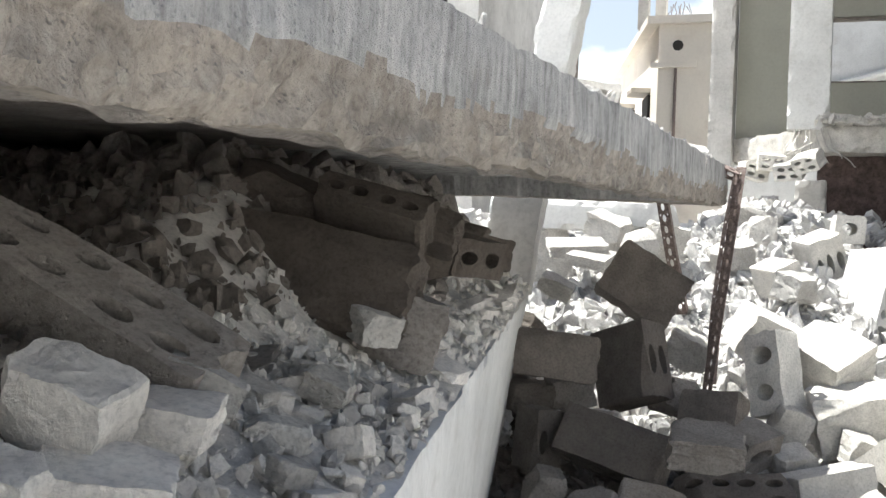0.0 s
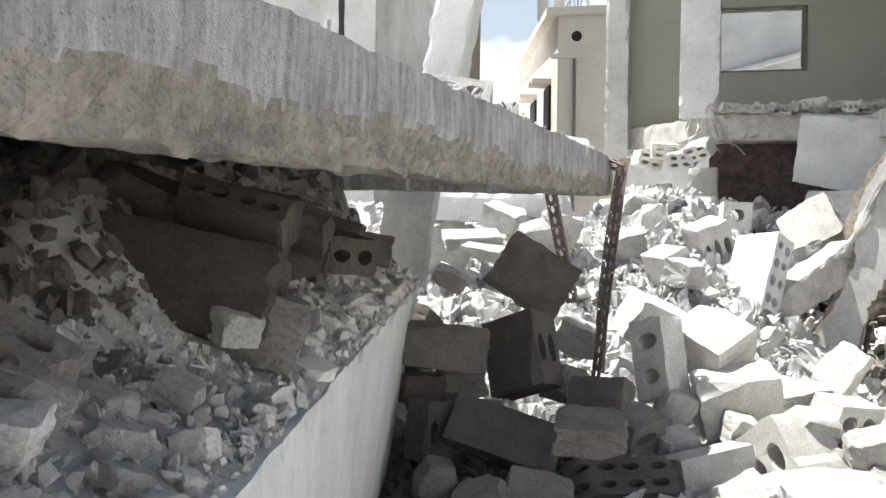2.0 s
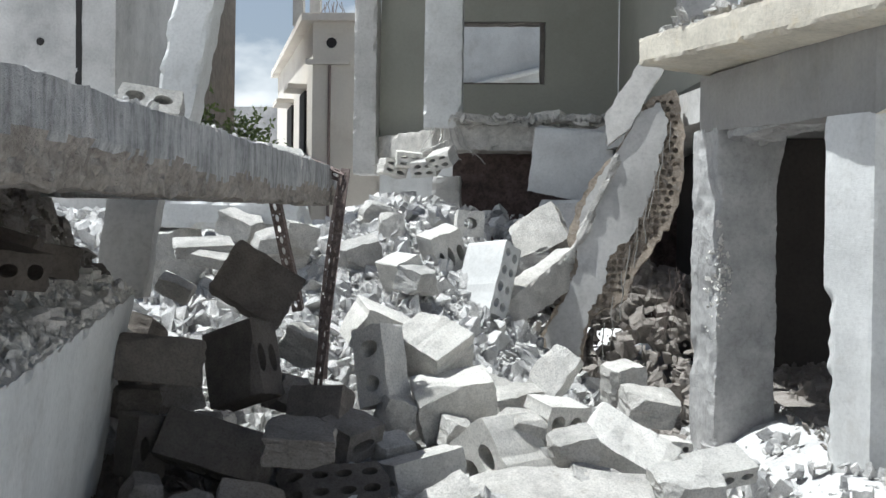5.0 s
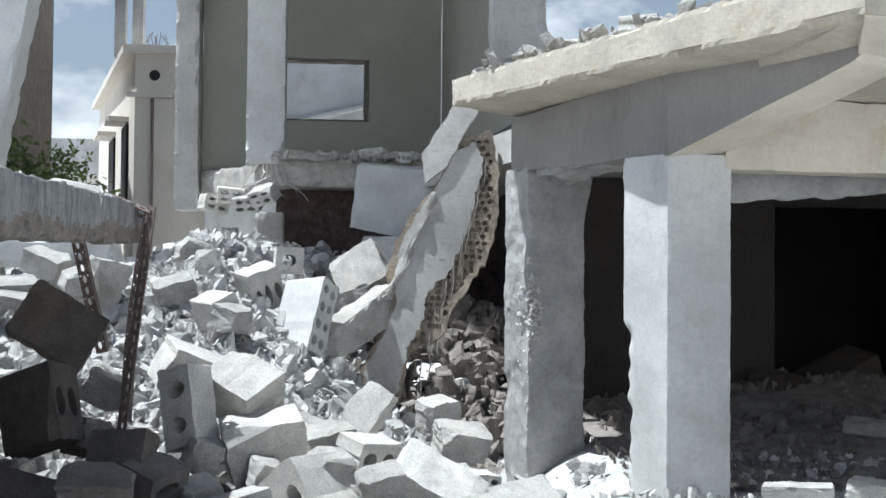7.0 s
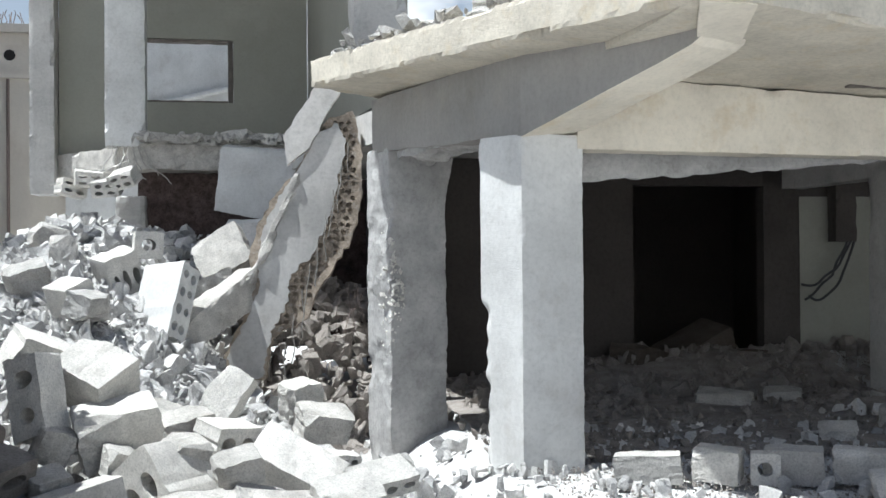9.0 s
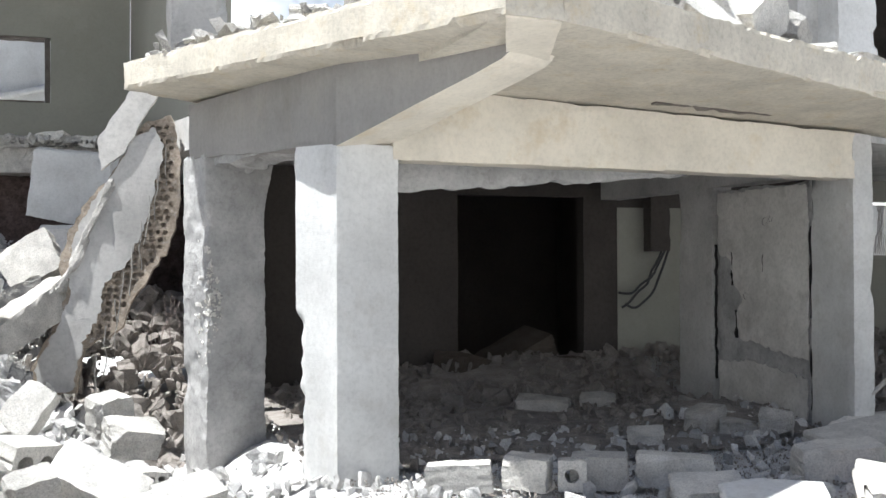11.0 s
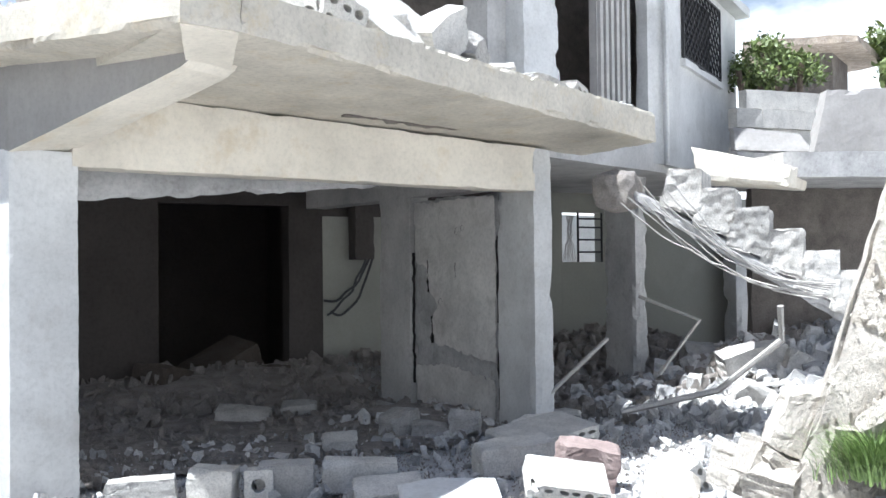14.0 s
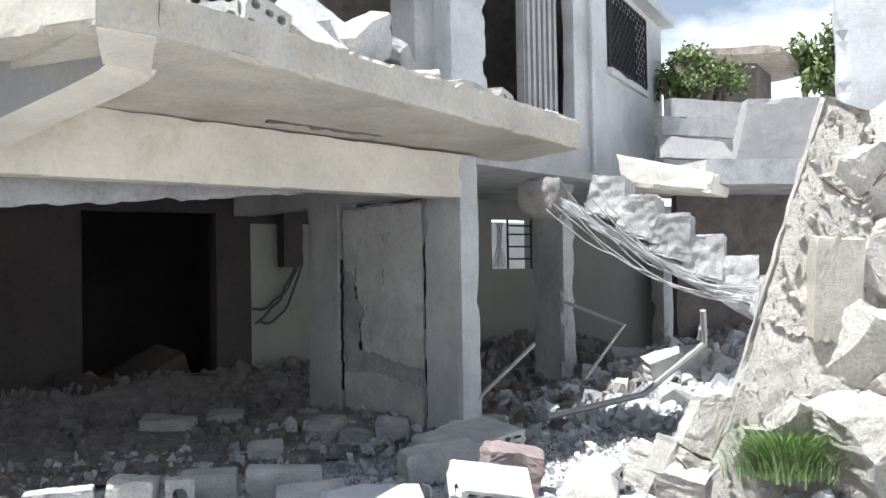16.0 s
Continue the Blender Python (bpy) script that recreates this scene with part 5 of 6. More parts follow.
# Garage pieces use the darker grey so the room reads as shaded.
strewn("garage_rubble", "rubble on the garage floor, greyed for the room's shade", (2.9, 12.0, 7.9, 13.0), 7000, 0.004, 0.07, 105, M_DUSTY_SHADE, power=6.0)
strewn("garage_stones", "grey broken blocks on the garage floor", (3.4, 9.4, 10.6, 13.0), 330, 0.03, 0.13, 109, M_DUSTY_SHADE, power=3.2)
strewn("bay_rubble", "grey rubble heaped in the rear bay", (8.4, 16.5, 8.6, 13.0), 7000, 0.012, 0.15, 106, M_DUSTY_SHADE, power=4.5)
strewn("near_mound_rubble", "sunlit pale rubble of the street mound", (3.6, 8.0, 0.8, 4.6), 12000, 0.004, 0.09, 107, power=6.0)
strewn("stair_rubble", "pale rubble below the broken stairs", (9.4, 15.0, 6.2, 10.0), 3600, 0.012, 0.16, 108, power=4.0)
strewn("garage_grit", "fine grey grit on the garage floor", (3.0, 9.5, 5.6, 12.5), 26000, 0.003, 0.014, 110, M_DUSTY_SHADE, power=2.0)
strewn("ledge_end_heap", "brown broken stones heaped at the ledge end", (-3.0, -1.95, 6.7, 7.9), 320, 0.03, 0.13, 111, M_BROWN, ground=lambda x, y: 1.35 - 0.95 * smooth(6.8, 7.9, y) - 0.9 * smooth(-2.3, -2.0, x), power=1.6)

# ---- balcony top ----
def balcony_height(x, y):
    return 3.30 - 0.025 * (np.asarray(x, float) - 3.8) + 0 * np.asarray(y, float)


ON_TOP = "lying on the balcony slab"
block("b2", M_BLOCK, (5.35, 6.75, 3.42), (0.52, 0.30, 0.26), (12, -14, -20), ON_TOP)
block("s", M_BLOCK, (5.05, 6.85, 3.56), (0.50, 0.30, 0.22), (10, 34, -16), ON_TOP)
block("h42", M_BLOCK, (4.55, 6.62, 3.46), (0.46, 0.26, 0.24), (0, -6, -20), ON_TOP)
block("b1", M_BLOCK, (5.62, 6.72, 3.34), (0.24, 0.2, 0.16), (0, -24, 10), ON_TOP)
block("b1", M_BLOCK, (6.05, 6.95, 3.32), (0.26, 0.2, 0.14), (0, 12, 30), ON_TOP)
block("h31", M_BLOCK, (6.5, 7.15, 3.36), (0.34, 0.22, 0.18), (0, 4, 14), ON_TOP)
block("b2", M_RAW, (7.0, 7.35, 3.32), (0.34, 0.24, 0.14), (0, 10, 60), ON_TOP)
block("b2", M_RAW, (7.6, 7.5, 3.30), (0.5, 0.24, 0.12), (0, 6, 20), ON_TOP)
block("h21", M_BLOCK, (8.05, 7.6, 3.28), (0.34, 0.22, 0.14), (0, 8, 30), ON_TOP)
block("b1", M_BROWN, (4.1, 6.75, 3.40), (0.4, 0.24, 0.16), (0, 6, 10), ON_TOP)
block("b2", M_BROWN, (3.75, 6.9, 3.42), (0.5, 0.3, 0.14), (0, -6, 40), ON_TOP)
block("s", M_BLOCK, (2.95, 8.3, 3.45), (0.44, 0.3, 0.24), (0, 10, 60), ON_TOP)
block("h32", M_BLOCK, (2.62, 8.9, 3.46), (0.42, 0.24, 0.22), (10, -12, 50), ON_TOP)
block("b2", M_RAW, (2.3, 9.3, 3.46), (0.36, 0.3, 0.16), (6, 16, 10), ON_TOP)
strewn("balcony_rubble", "pale rubble strewn on the balcony", (1.9, 9.0, 6.2, 10.4), 3800, 0.012, 0.11, 121, ground=balcony_height, power=2.6,
       keep=lambda x, y: (y > 6.35 + 0.285 * (x - 3.8)) & ((x - 2.0) * 0.879 + (y - 9.6) * 0.477 > -0.12) & (y < 10.2))
strewn("balcony_rubble_coarse", "broken block heap at the back of the balcony", (1.8, 9.2, 7.0, 10.4), 1100, 0.03, 0.11, 122, M_RAW, ground=lambda x, y: balcony_height(x, y) + 0.12, power=1.4,
       keep=lambda x, y: ((x - 1.7) * 0.879 + (y - 9.1) * 0.477 > 0.25) & (y > 7.2 + 0.285 * (x - 3.8)))

# ---- upper house details ----
shutter = tagged(part("ribbed_pilaster", wall_body((10.15, 9.55), (10.74, 9.62), 0.12, 3.15, 6.2, cell=0.5, amp=0, chip=0), M_SHUTTER), "grey ribbed metal shutter folded beside the doorway", "shutter")
for i in range(6):
    part("rib", wall_body((10.17 + 0.1 * i, 9.50 + 0.012 * i), (10.22 + 0.1 * i, 9.506 + 0.012 * i), 0.06, 3.15, 6.2, cell=0.8, amp=0, chip=0), M_SHUTTER, shutter)
upright("jamb_strip", "pale jamb beside the upper doorway", (10.95, 9.5), (11.24, 9.52), 0.2, 2.9, 6.2, M_PLASTER, cell=0.2, amp=0.006, chip=0.02)
# Dark panel set where the doorway is only unlit.
upright("upper_doorway_dark", "dark panel standing for the unlit upper doorway", (10.7, 10.0), (11.2, 10.05), 0.1, 3.1, 6.2, M_VOID, cell=0.5, amp=0, chip=0)
# Greyer plaster than the pier's front: the return's shade is in its colour.
upright("upper_pier_shade", "upper pier return, greyed for its shade", (8.62, 9.7), (8.95, 9.75), 0.4, 3.1, 6.2, M_GREYPL, cell=0.12, amp=0.008, chip=0.02, seed=71)
tagged(part("drain_pipe", tube(bmesh.new(), [(11.22, 9.44, 2.9), (11.22, 9.44, 4.5), (11.22, 9.44, 6.3)], 0.03, 8), M_PLASTER), "pale vertical drain pipe on the corner", "pipe")
# eave
tagged(part("eave_slab", slab_body([P(UW, UD, -0.1, -0.22, Vector((-UD.y, UD.x))), P(UW, UD, 4.45, -0.22, Vector((-UD.y, UD.x))), P(UW, UD, 4.45, 0.4, Vector((-UD.y, UD.x))), P(UW, UD, -0.1, 0.4, Vector((-UD.y, UD.x)))], 5.6, 5.75, cell=0.3, amp=0.003, chip=0.01), M_PLASTER), "thin pale concrete eave of the upper house", "eave", kind="structure")
# grilled window
win = tagged(empty("window_1", Matrix.Translation((*P(UW, UD, 0.83), 4.40)) @ Matrix.Rotation(math.atan2(UD.y, UD.x), 4, "Z")), "black diamond iron grille over a dark window", "window", kind="structure")
WW, WH = 2.2, 1.05
bm = bmesh.new()
for i in range(-9, 10):
    for s in (-1, 1):
        x0 = WW / 2 + i * 0.2
        pts = []
        for k in range(15):
            z = WH * k / 14
            x = x0 + s * (z - WH / 2) * 1.2
            if 0.0 <= x <= WW:
                pts.append((x, -0.03 - 0.01 * s, z))
        if len(pts) > 1:
            tube(bm, pts, 0.012, 4)
part("grille", bm, M_BLACK, win)
bm = bmesh.new()
for a, b in (((0, 0), (WW, 0)), ((WW, 0), (WW, WH)), ((WW, WH), (0, WH)), ((0, WH), (0, 0))):
    tube(bm, [(a[0], -0.03, a[1]), (b[0], -0.03, b[1])], 0.022, 4)
part("frame", bm, M_BLACK, win)
part("dark_pane", slab_body([(0, 0.12), (WW, 0.12), (WW, 0.14), (0, 0.14)], 0, WH, cell=2, amp=0, chip=0), M_VOID, win)
part("sill", slab_body([(-0.05, -0.07), (WW + 0.06, -0.07), (WW + 0.06, 0.02), (-0.05, 0.02)], -0.13, -0.03, cell=0.3, amp=0.002, chip=0.01), M_PLASTER, win)
# barred window of the rear bay
win = tagged(empty("window_2", Matrix.Translation((12.48, 13.0, 1.69))), "empty window with black iron bars in the rear bay", "window", kind="structure")
for z in (0.16, 0.36, 0.56, 0.70):
    part("bar", tube(bmesh.new(), [(0.36, 0.02, z), (0.88, 0.02, z)], 0.015, 5), M_BLACK, win)
for x in (0.0, 0.36, 0.87):
    part("frame", tube(bmesh.new(), [(x, 0.02, 0), (x, 0.02, 0.8)], 0.02, 5), M_BLACK, win)
bm = bmesh.new()
for i in range(9):
    tube(bm, sag((0.03 + 0.04 * i, 0.05, 0.02), (0.3 - 0.02 * i, 0.05, 0.75), 0.04, 8, 0.08, i), 0.006, 4)
part("twisted_wire", bm, M_WIRE, win)
upright("lit_wall_behind_bay", "sunlit pale wall behind the barred window", (10.5, 15.6), (17.0, 15.6), 0.2, 0, 2.6, M_PLASTER, cell=0.8, amp=0.005, chip=0)

# garage details: cable box, paler patch
box = tagged(empty("meter_box", Matrix.Translation((8.74, 12.86, 1.75))), "dark meter box hanging from cables on the rear wall", "meter box")
part("box_body", hexa(box_corners(0.30, 0.2, 0.78), cell=0.08, amp=0.01, chip=0.02), M_INSIDE, box)
for i, (dx, dz, drop) in enumerate(((-0.55, -0.75, 0.12), (-0.6, -0.55, 0.2), (-0.5, -0.7, 0.3))):
    part("cable", tube(bmesh.new(), sag((0.05 + 0.05 * i, -0.05, 0.02), (dx, -0.02, dz), drop, 12, 0.05, i), 0.018, 5), M_CABLE, box)
part("cable", tube(bmesh.new(), sag((0.0, -0.05, 0.4), (0.12, -0.1, 1.0), -0.05, 10, 0.06, 5), 0.03, 6), M_WIRE, box)
upright("plaster_patch", "paler plaster sheet on the rear wall", (8.2, 12.985), (9.3, 12.985), 0.012, 0.3, 2.35, M_WALLIN, cell=0.09, amp=0.004, chip=0.05, seed=73)


def crack(name, pts, width, seed, parent=None):
    """A thin dark split on the face x = const."""
    rng = random.Random(seed)
    bm = bmesh.new()
    left, right = [], []
    for (y, z) in pts:
        w = width * rng.uniform(0.3, 1.4)
        left.append(bm.verts.new((7.989, y - w, z)))
        right.append(bm.verts.new((7.989, y + w, z)))
    for i in range(len(pts) - 1):
        bm.faces.new([left[i], left[i + 1], right[i + 1], right[i]])
    res = bmesh.ops.extrude_face_region(bm, geom=bm.faces[:])
    bmesh.ops.translate(bm, vec=(0.03, 0, 0), verts=[v for v in res["geom"] if isinstance(v, bmesh.types.BMVert)])
    return tagged(part(name, bm, M_VOID), "dark open crack down the grey panel", "crack", kind="structure")


rng = random.Random(4)
for y0, z0, n, w in ((8.735, 0.15, 11, 0.006), (8.74, 1.05, 16, 0.008), (10.365, 0.3, 26, 0.008), (10.05, 1.35, 7, 0.008), (9.5, 1.5, 4, 0.004), (9.98, 0.78, 6, 0.010)):
    y, pts = y0, []
    for i in range(n):
        pts.append((y, z0 + 0.06 * i))
        y = y0 + rng.uniform(-0.018, 0.018)
    crack("panel_crack", pts, w, int(y0 * 100) + n)


def plaster_sheet(name, label, outline, seed, mat):
    """A thin ragged sheet of plaster on the panel's face, outline in (y, z)."""
    bm = plate_with_holes(jag(outline, 0.05, 0.02, random.Random(seed)), [], 0.014)
    bmesh.ops.transform(bm, matrix=Matrix(((0, 0, -1, 8.005), (1, 0, 0, 0), (0, 1, 0, 0), (0, 0, 0, 1))), verts=bm.verts)
    bmesh.ops.recalc_face_normals(bm, faces=bm.faces)
    tagged(part(name, bm, mat), label, "plaster", kind="structure")


plaster_sheet("plaster_sheet", "pale plaster left on the cracked panel", [(8.77, 0.62), (9.92, 0.78), (9.98, 1.02), (9.86, 1.2), (10.02, 1.36), (10.08, 1.62), (10.3, 1.7), (10.32, 2.36), (8.78, 2.36)], 5, M_PANEL)
plaster_sheet("lower_plaster_sheet", "grey plaster at the foot of the panel", [(8.8, 0.0), (10.3, 0.0), (10.3, 0.5), (9.7, 0.56), (8.8, 0.44)], 6, M_PANEL)
for (y, z, r) in ((9.46, 2.02, 0.045), (9.36, 2.05, 0.03), (9.80, 1.24, 0.04)):
    bm = bmesh.new()
    ringv = [bm.verts.new((7.988, y + p[0], z + p[1])) for p in jag(oval(0, 0, r, r, 9), 0.03, 0.008, rng)]
    tip = bm.verts.new((8.05, y, z))
    for i in range(len(ringv)):
        bm.faces.new([ringv[i], ringv[(i + 1) % len(ringv)], tip])
    tagged(part("bullet_hole", bm, M_VOID), "small dark shell hole in the plaster", "hole", kind="structure")
# larger pieces on the balcony's edge
block("s", M_BLOCK, (5.42, 6.62, 3.46), (0.60, 0.14, 0.42), (-30, 34, -10), "on the balcony edge")
block("b1", M_BLOCK, (5.86, 6.72, 3.42), (0.56, 0.36, 0.34), (10, -26, 24), "on the balcony edge")
block("h32", M_BLOCK, (4.92, 6.55, 3.42), (0.42, 0.24, 0.28), (6, 14, 16), "on the balcony edge")
block("b2", M_RAW, (6.3, 6.85, 3.35), (0.36, 0.28, 0.22), (10, 20, 40), "on the balcony edge")
# slab pieces slumped in the dark doorway, darkened in colour for its shade
block("s", M_VOIDROCK, (6.7, 13.3, 0.22), (1.3, 0.6, 0.5), (10, -24, 10), "slumped in the dark doorway")
block("b2", M_VOIDROCK, (5.9, 12.7, 0.2), (0.8, 0.5, 0.45), (0, 16, 30), "slumped in the dark doorway")
block("b1", M_VOIDROCK, (7.3, 12.6, 0.18), (0.5, 0.4, 0.35), (0, 16, 60), "slumped in the dark doorway")
# crack under the balcony
tagged(part("balcony_crack", hexa([(5.6, 7.62, 2.895), (6.9, 7.80, 2.86), (6.9, 7.83, 2.86), (5.6, 7.69, 2.895), (5.6, 7.62, 2.93), (6.9, 7.80, 2.90), (6.9, 7.83, 2.90), (5.6, 7.69, 2.93)], cell=0.06, amp=0.03, chip=0.02, seed=77), M_BROWN), "brown split in the balcony underside", "crack", kind="structure")

# ---- broken stairs ----
S0, SD = Vector((8.62, 6.51)), Vector((0.60, -0.80)).normalized()
SN = Vector((-SD.y, SD.x))
stairs = tagged(empty("broken_stairs", Matrix.Translation((S0.x, S0.y, 0))), "broken concrete stair flight hanging by its bars", "stairs")


def loc(u, v, z):
    p = SD * u + SN * v
    return (p.x, p.y, z)


for i in range(6):
    u, z = -0.29 + 0.29 * i, 2.51 - 0.19 * i
    deep = 0.95 - 0.05 * (i % 2)
    c = [loc(u - 0.10, 0, z - 0.34), loc(u + 0.29, 0, z - 0.46), loc(u + 0.29, deep, z - 0.46), loc(u - 0.10, deep, z - 0.34),
         loc(u, 0, z), loc(u + 0.29, 0, z), loc(u + 0.29, deep, z), loc(u, deep, z)]
    part("step", hexa(c, cell=0.03, amp=0.012, chip=0.03, seed=80 + i, freq=15, worn={"y0": 0.06, "z1": 0.035}), M_RAW, stairs)
c = [loc(-0.62, -0.1, 2.16), loc(-0.98, 0.05, 2.16), loc(-0.98, 0.45, 2.16), loc(-0.52, 0.35, 2.16), loc(-0.66, -0.12, 2.50), loc(-1.02, 0.0, 2.46), loc(-1.02, 0.45, 2.5), loc(-0.56, 0.35, 2.5)]
bm = hexa(c, cell=0.03, amp=0.012, chip=0.02, seed=90, freq=11)
mid = sum((v.co for v in bm.verts), Vector()) / len(bm.verts)
for v in bm.verts:                                          # broken to a rounded lump
    d = v.co - mid
    v.co = mid + d.normalized() * (0.45 * d.length + 0.125) + noise.noise_vector(v.co * 9) * 0.025
part("broken_end", bm, M_DUSTY_SHADE, stairs)
c = [loc(-0.75, 0.02, 2.28), loc(1.40, 0.02, 0.98), loc(1.40, 0.95, 0.98), loc(-0.75, 0.95, 2.28), loc(-0.75, 0.02, 2.40), loc(1.40, 0.02, 1.14), loc(1.40, 0.95, 1.14), loc(-0.75, 0.95, 2.40)]
part("waist_slab", hexa(c, cell=0.05, amp=0.014, chip=0.04, seed=91, worn={"y0": 0.06}), M_CEMENT, stairs)
wires = tagged(empty("stair_wires", Matrix.Translation((S0.x, S0.y, 0))), "pale steel bars sagging from the broken stairs", "steel bars")
for i in range(8):
    a = Vector(loc(-0.72 + 0.07 * i, -0.06 + 0.02 * (i % 2), 2.20 + 0.05 * (i % 4)))
    b = Vector(loc(0.98 + 0.02 * i, -0.10 - 0.02 * i, 1.32 + 0.02 * i))
    part("bar", tube(bmesh.new(), sag(a, b, 0.16 + 0.04 * (i % 4), 14, 0.05, i), 0.007, 5), M_WIRE, wires)


def pipe(pts, r, label, mat=M_WIRE):
    return tagged(part("conduit", tube(bmesh.new(), [Vector(p) for p in pts], r, 7), mat), label, "pipe", group="fallen conduits")


pipe([(9.0, 8.0, 0.12), (9.9, 7.5, 0.32), (10.3, 7.0, 0.85), (10.2, 6.93, 1.2)], 0.035, "pale bent conduit lying across the rubble")
pipe([(8.1, 8.15, 0.30), (8.86, 8.03, 0.88)], 0.022, "pale thin conduit leaning on rubble")
pipe([(9.04, 7.75, 1.31), (9.16, 7.05, 1.09), (9.01, 7.45, 0.55)], 0.02, "pale thin bent conduit hanging in the bay")

# slabs behind the stairs
tagged(part("tilted_landing", hexa([(10.55, 8.35, 2.60), (11.2, 7.6, 2.48), (12.3, 8.2, 2.50), (11.6, 9.2, 2.62), (10.5, 8.4, 2.98), (11.25, 7.6, 2.72), (12.35, 8.2, 2.74), (11.6, 9.2, 3.0)], cell=0.07, amp=0.012, chip=0.04, seed=92, worn={"x0": 0.06}), M_CREAM), "broken pale landing slab behind the stairs", "concrete slab")
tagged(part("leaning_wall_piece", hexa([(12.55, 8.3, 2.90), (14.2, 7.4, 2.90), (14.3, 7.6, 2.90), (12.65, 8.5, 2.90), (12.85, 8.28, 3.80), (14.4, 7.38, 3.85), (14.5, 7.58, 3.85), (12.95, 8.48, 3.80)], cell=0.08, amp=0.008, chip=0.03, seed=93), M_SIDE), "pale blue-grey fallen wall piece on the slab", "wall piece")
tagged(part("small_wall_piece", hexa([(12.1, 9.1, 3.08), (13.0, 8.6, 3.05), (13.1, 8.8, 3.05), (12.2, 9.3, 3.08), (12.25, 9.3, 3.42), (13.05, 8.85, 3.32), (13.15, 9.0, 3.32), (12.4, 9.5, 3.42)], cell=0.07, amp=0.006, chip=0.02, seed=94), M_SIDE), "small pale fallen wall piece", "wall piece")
parapet = tagged(empty("block_parapet", Matrix.Translation((14.0, 10.2, 0))), "low grey block parapet wall", "parapet wall")
rng = random.Random(12)
for r in range(4):
    for i in range(8):
        me = hexa(box_corners(0.46, 0.2, 0.27), cell=0.2, amp=0.004, chip=0.012, seed=r * 9 + i)
        ob = part("block", me, M_BLOCK, parapet)
        ob.matrix_local = pose(-0.6 + 0.44 * i + 0.2 * (r % 2), -0.8 * (0.2 + 0.11 * i), 3.0 + 0.275 * r, 0, 0, -12)
slab = slab_body([(11.5, 7.9), (18.0, 4.2), (19.0, 9.0), (12.4, 9.9)], 2.62, 2.92, cell=0.4, amp=0.01, chip=0.02, seed=95)
tagged(part("terrace_slab", slab, M_CEMENT), "grey concrete terrace slab over a dark cellar", "floor slab", kind="structure")
# Dark brown wall gives the recess under the terrace its shade by colour.
upright("cellar_wall", "brown cellar wall with its shade put into the colour", (12.6, 9.3), (17.5, 6.6), 0.2, -0.1, 2.62, M_BROWN, cell=0.3, amp=0.04, chip=0)
# canopy roof beyond
can = tagged(empty("canopy_house", Matrix.Translation((20, 14, 0))), "low house with a wide brown concrete canopy", "house")
part("roof", hexa([(-0.48, 1.28, 6.20), (0.94, -0.54, 6.20), (3.94, 0.91, 6.20), (4.02, 5.25, 6.20), (-0.48, 1.28, 6.38), (0.94, -0.54, 6.38), (3.94, 0.91, 6.38), (4.02, 5.25, 6.38)], cell=0.3, amp=0.015, chip=0.03), M_SPALL, can)
# Same dark brown for the wall in the canopy's shade.
part("wall", hexa([(0.68, 1.48, 0.00), (1.46, 0.48, 0.00), (3.12, 1.28, 0.00), (3.16, 3.67, 0.00), (0.68, 1.48, 6.20), (1.46, 0.48, 6.20), (3.12, 1.28, 6.20), (3.16, 3.67, 6.20)], cell=0.6, amp=0.01, chip=0), M_BROWN, can)


# ---- plants ----
def leaf_cloud(name, centre, radii, count, size, seed, mat):
    """Many small leaves in uneven clumps."""
    rng = np.random.default_rng(seed)
    k = 26
    d = rng.normal(size=(k, 3))
    d /= np.linalg.norm(d, axis=1)[:, None]
    clumps = d * rng.uniform(0.35, 1.0, k)[:, None]
    which = rng.integers(0, k, count)
    p = (clumps[which] + rng.normal(size=(count, 3)) * 0.17) * np.array(radii) + np.array(centre)
    u = rng.normal(size=(count, 3))
    u /= np.linalg.norm(u, axis=1)[:, None]
    w = np.cross(u, rng.normal(size=(count, 3)))
    w /= np.linalg.norm(w, axis=1)[:, None]
    s = size * rng.uniform(0.6, 1.3, count)[:, None]
    quad = np.stack([p - u * s, p + w * s * 0.45, p + u * s, p - w * s * 0.45], 1).reshape(-1, 3)
    me = bpy.data.meshes.new(name)
    me.from_pydata(quad.tolist(), [], [(4 * i, 4 * i + 1, 4 * i + 2, 4 * i + 3) for i in range(count)])
    me.materials.append(mat)
    return me


def tree(name, base, height_m, radii, count, size, seed, label):
    root = empty(name, Matrix.Translation(base))
    bm = bmesh.new()
    top = Vector((0, 0, height_m))
    for i in range(7):
        rr = random.Random(seed * 10 + i)
        end = top + Vector((rr.uniform(-0.7, 0.7) * radii[0], rr.uniform(-0.7, 0.7) * radii[1], rr.uniform(-0.2, 0.6) * radii[2]))
        tube(bm, sag(Vector((0, 0, 0.0)), end, 0.12, 8, 0.08, i), 0.05 if i else 0.09, 6)
    part("trunk", bm, M_BARK, root)
    part("crown", leaf_cloud("crown", tuple(top), radii, count, size, seed, M_LEAF), M_LEAF, root)
    return tagged(root, label, "tree")


tree("bush", (-5.3, 20.5, 0.0), 3.0, (1.35, 1.0, 1.1), 5200, 0.075, 3, "dense green bush beside the far house")
tree("shrub", (15.0, 10.9, 0.0), 4.7, (0.8, 0.7, 0.5), 2600, 0.055, 4, "yellow-green shrub behind the parapet")
tree("tree", (23.9, 13.9, 0.0), 6.3, (1.1, 1.0, 0.9), 4200, 0.11, 5, "dark green tree behind the canopy")


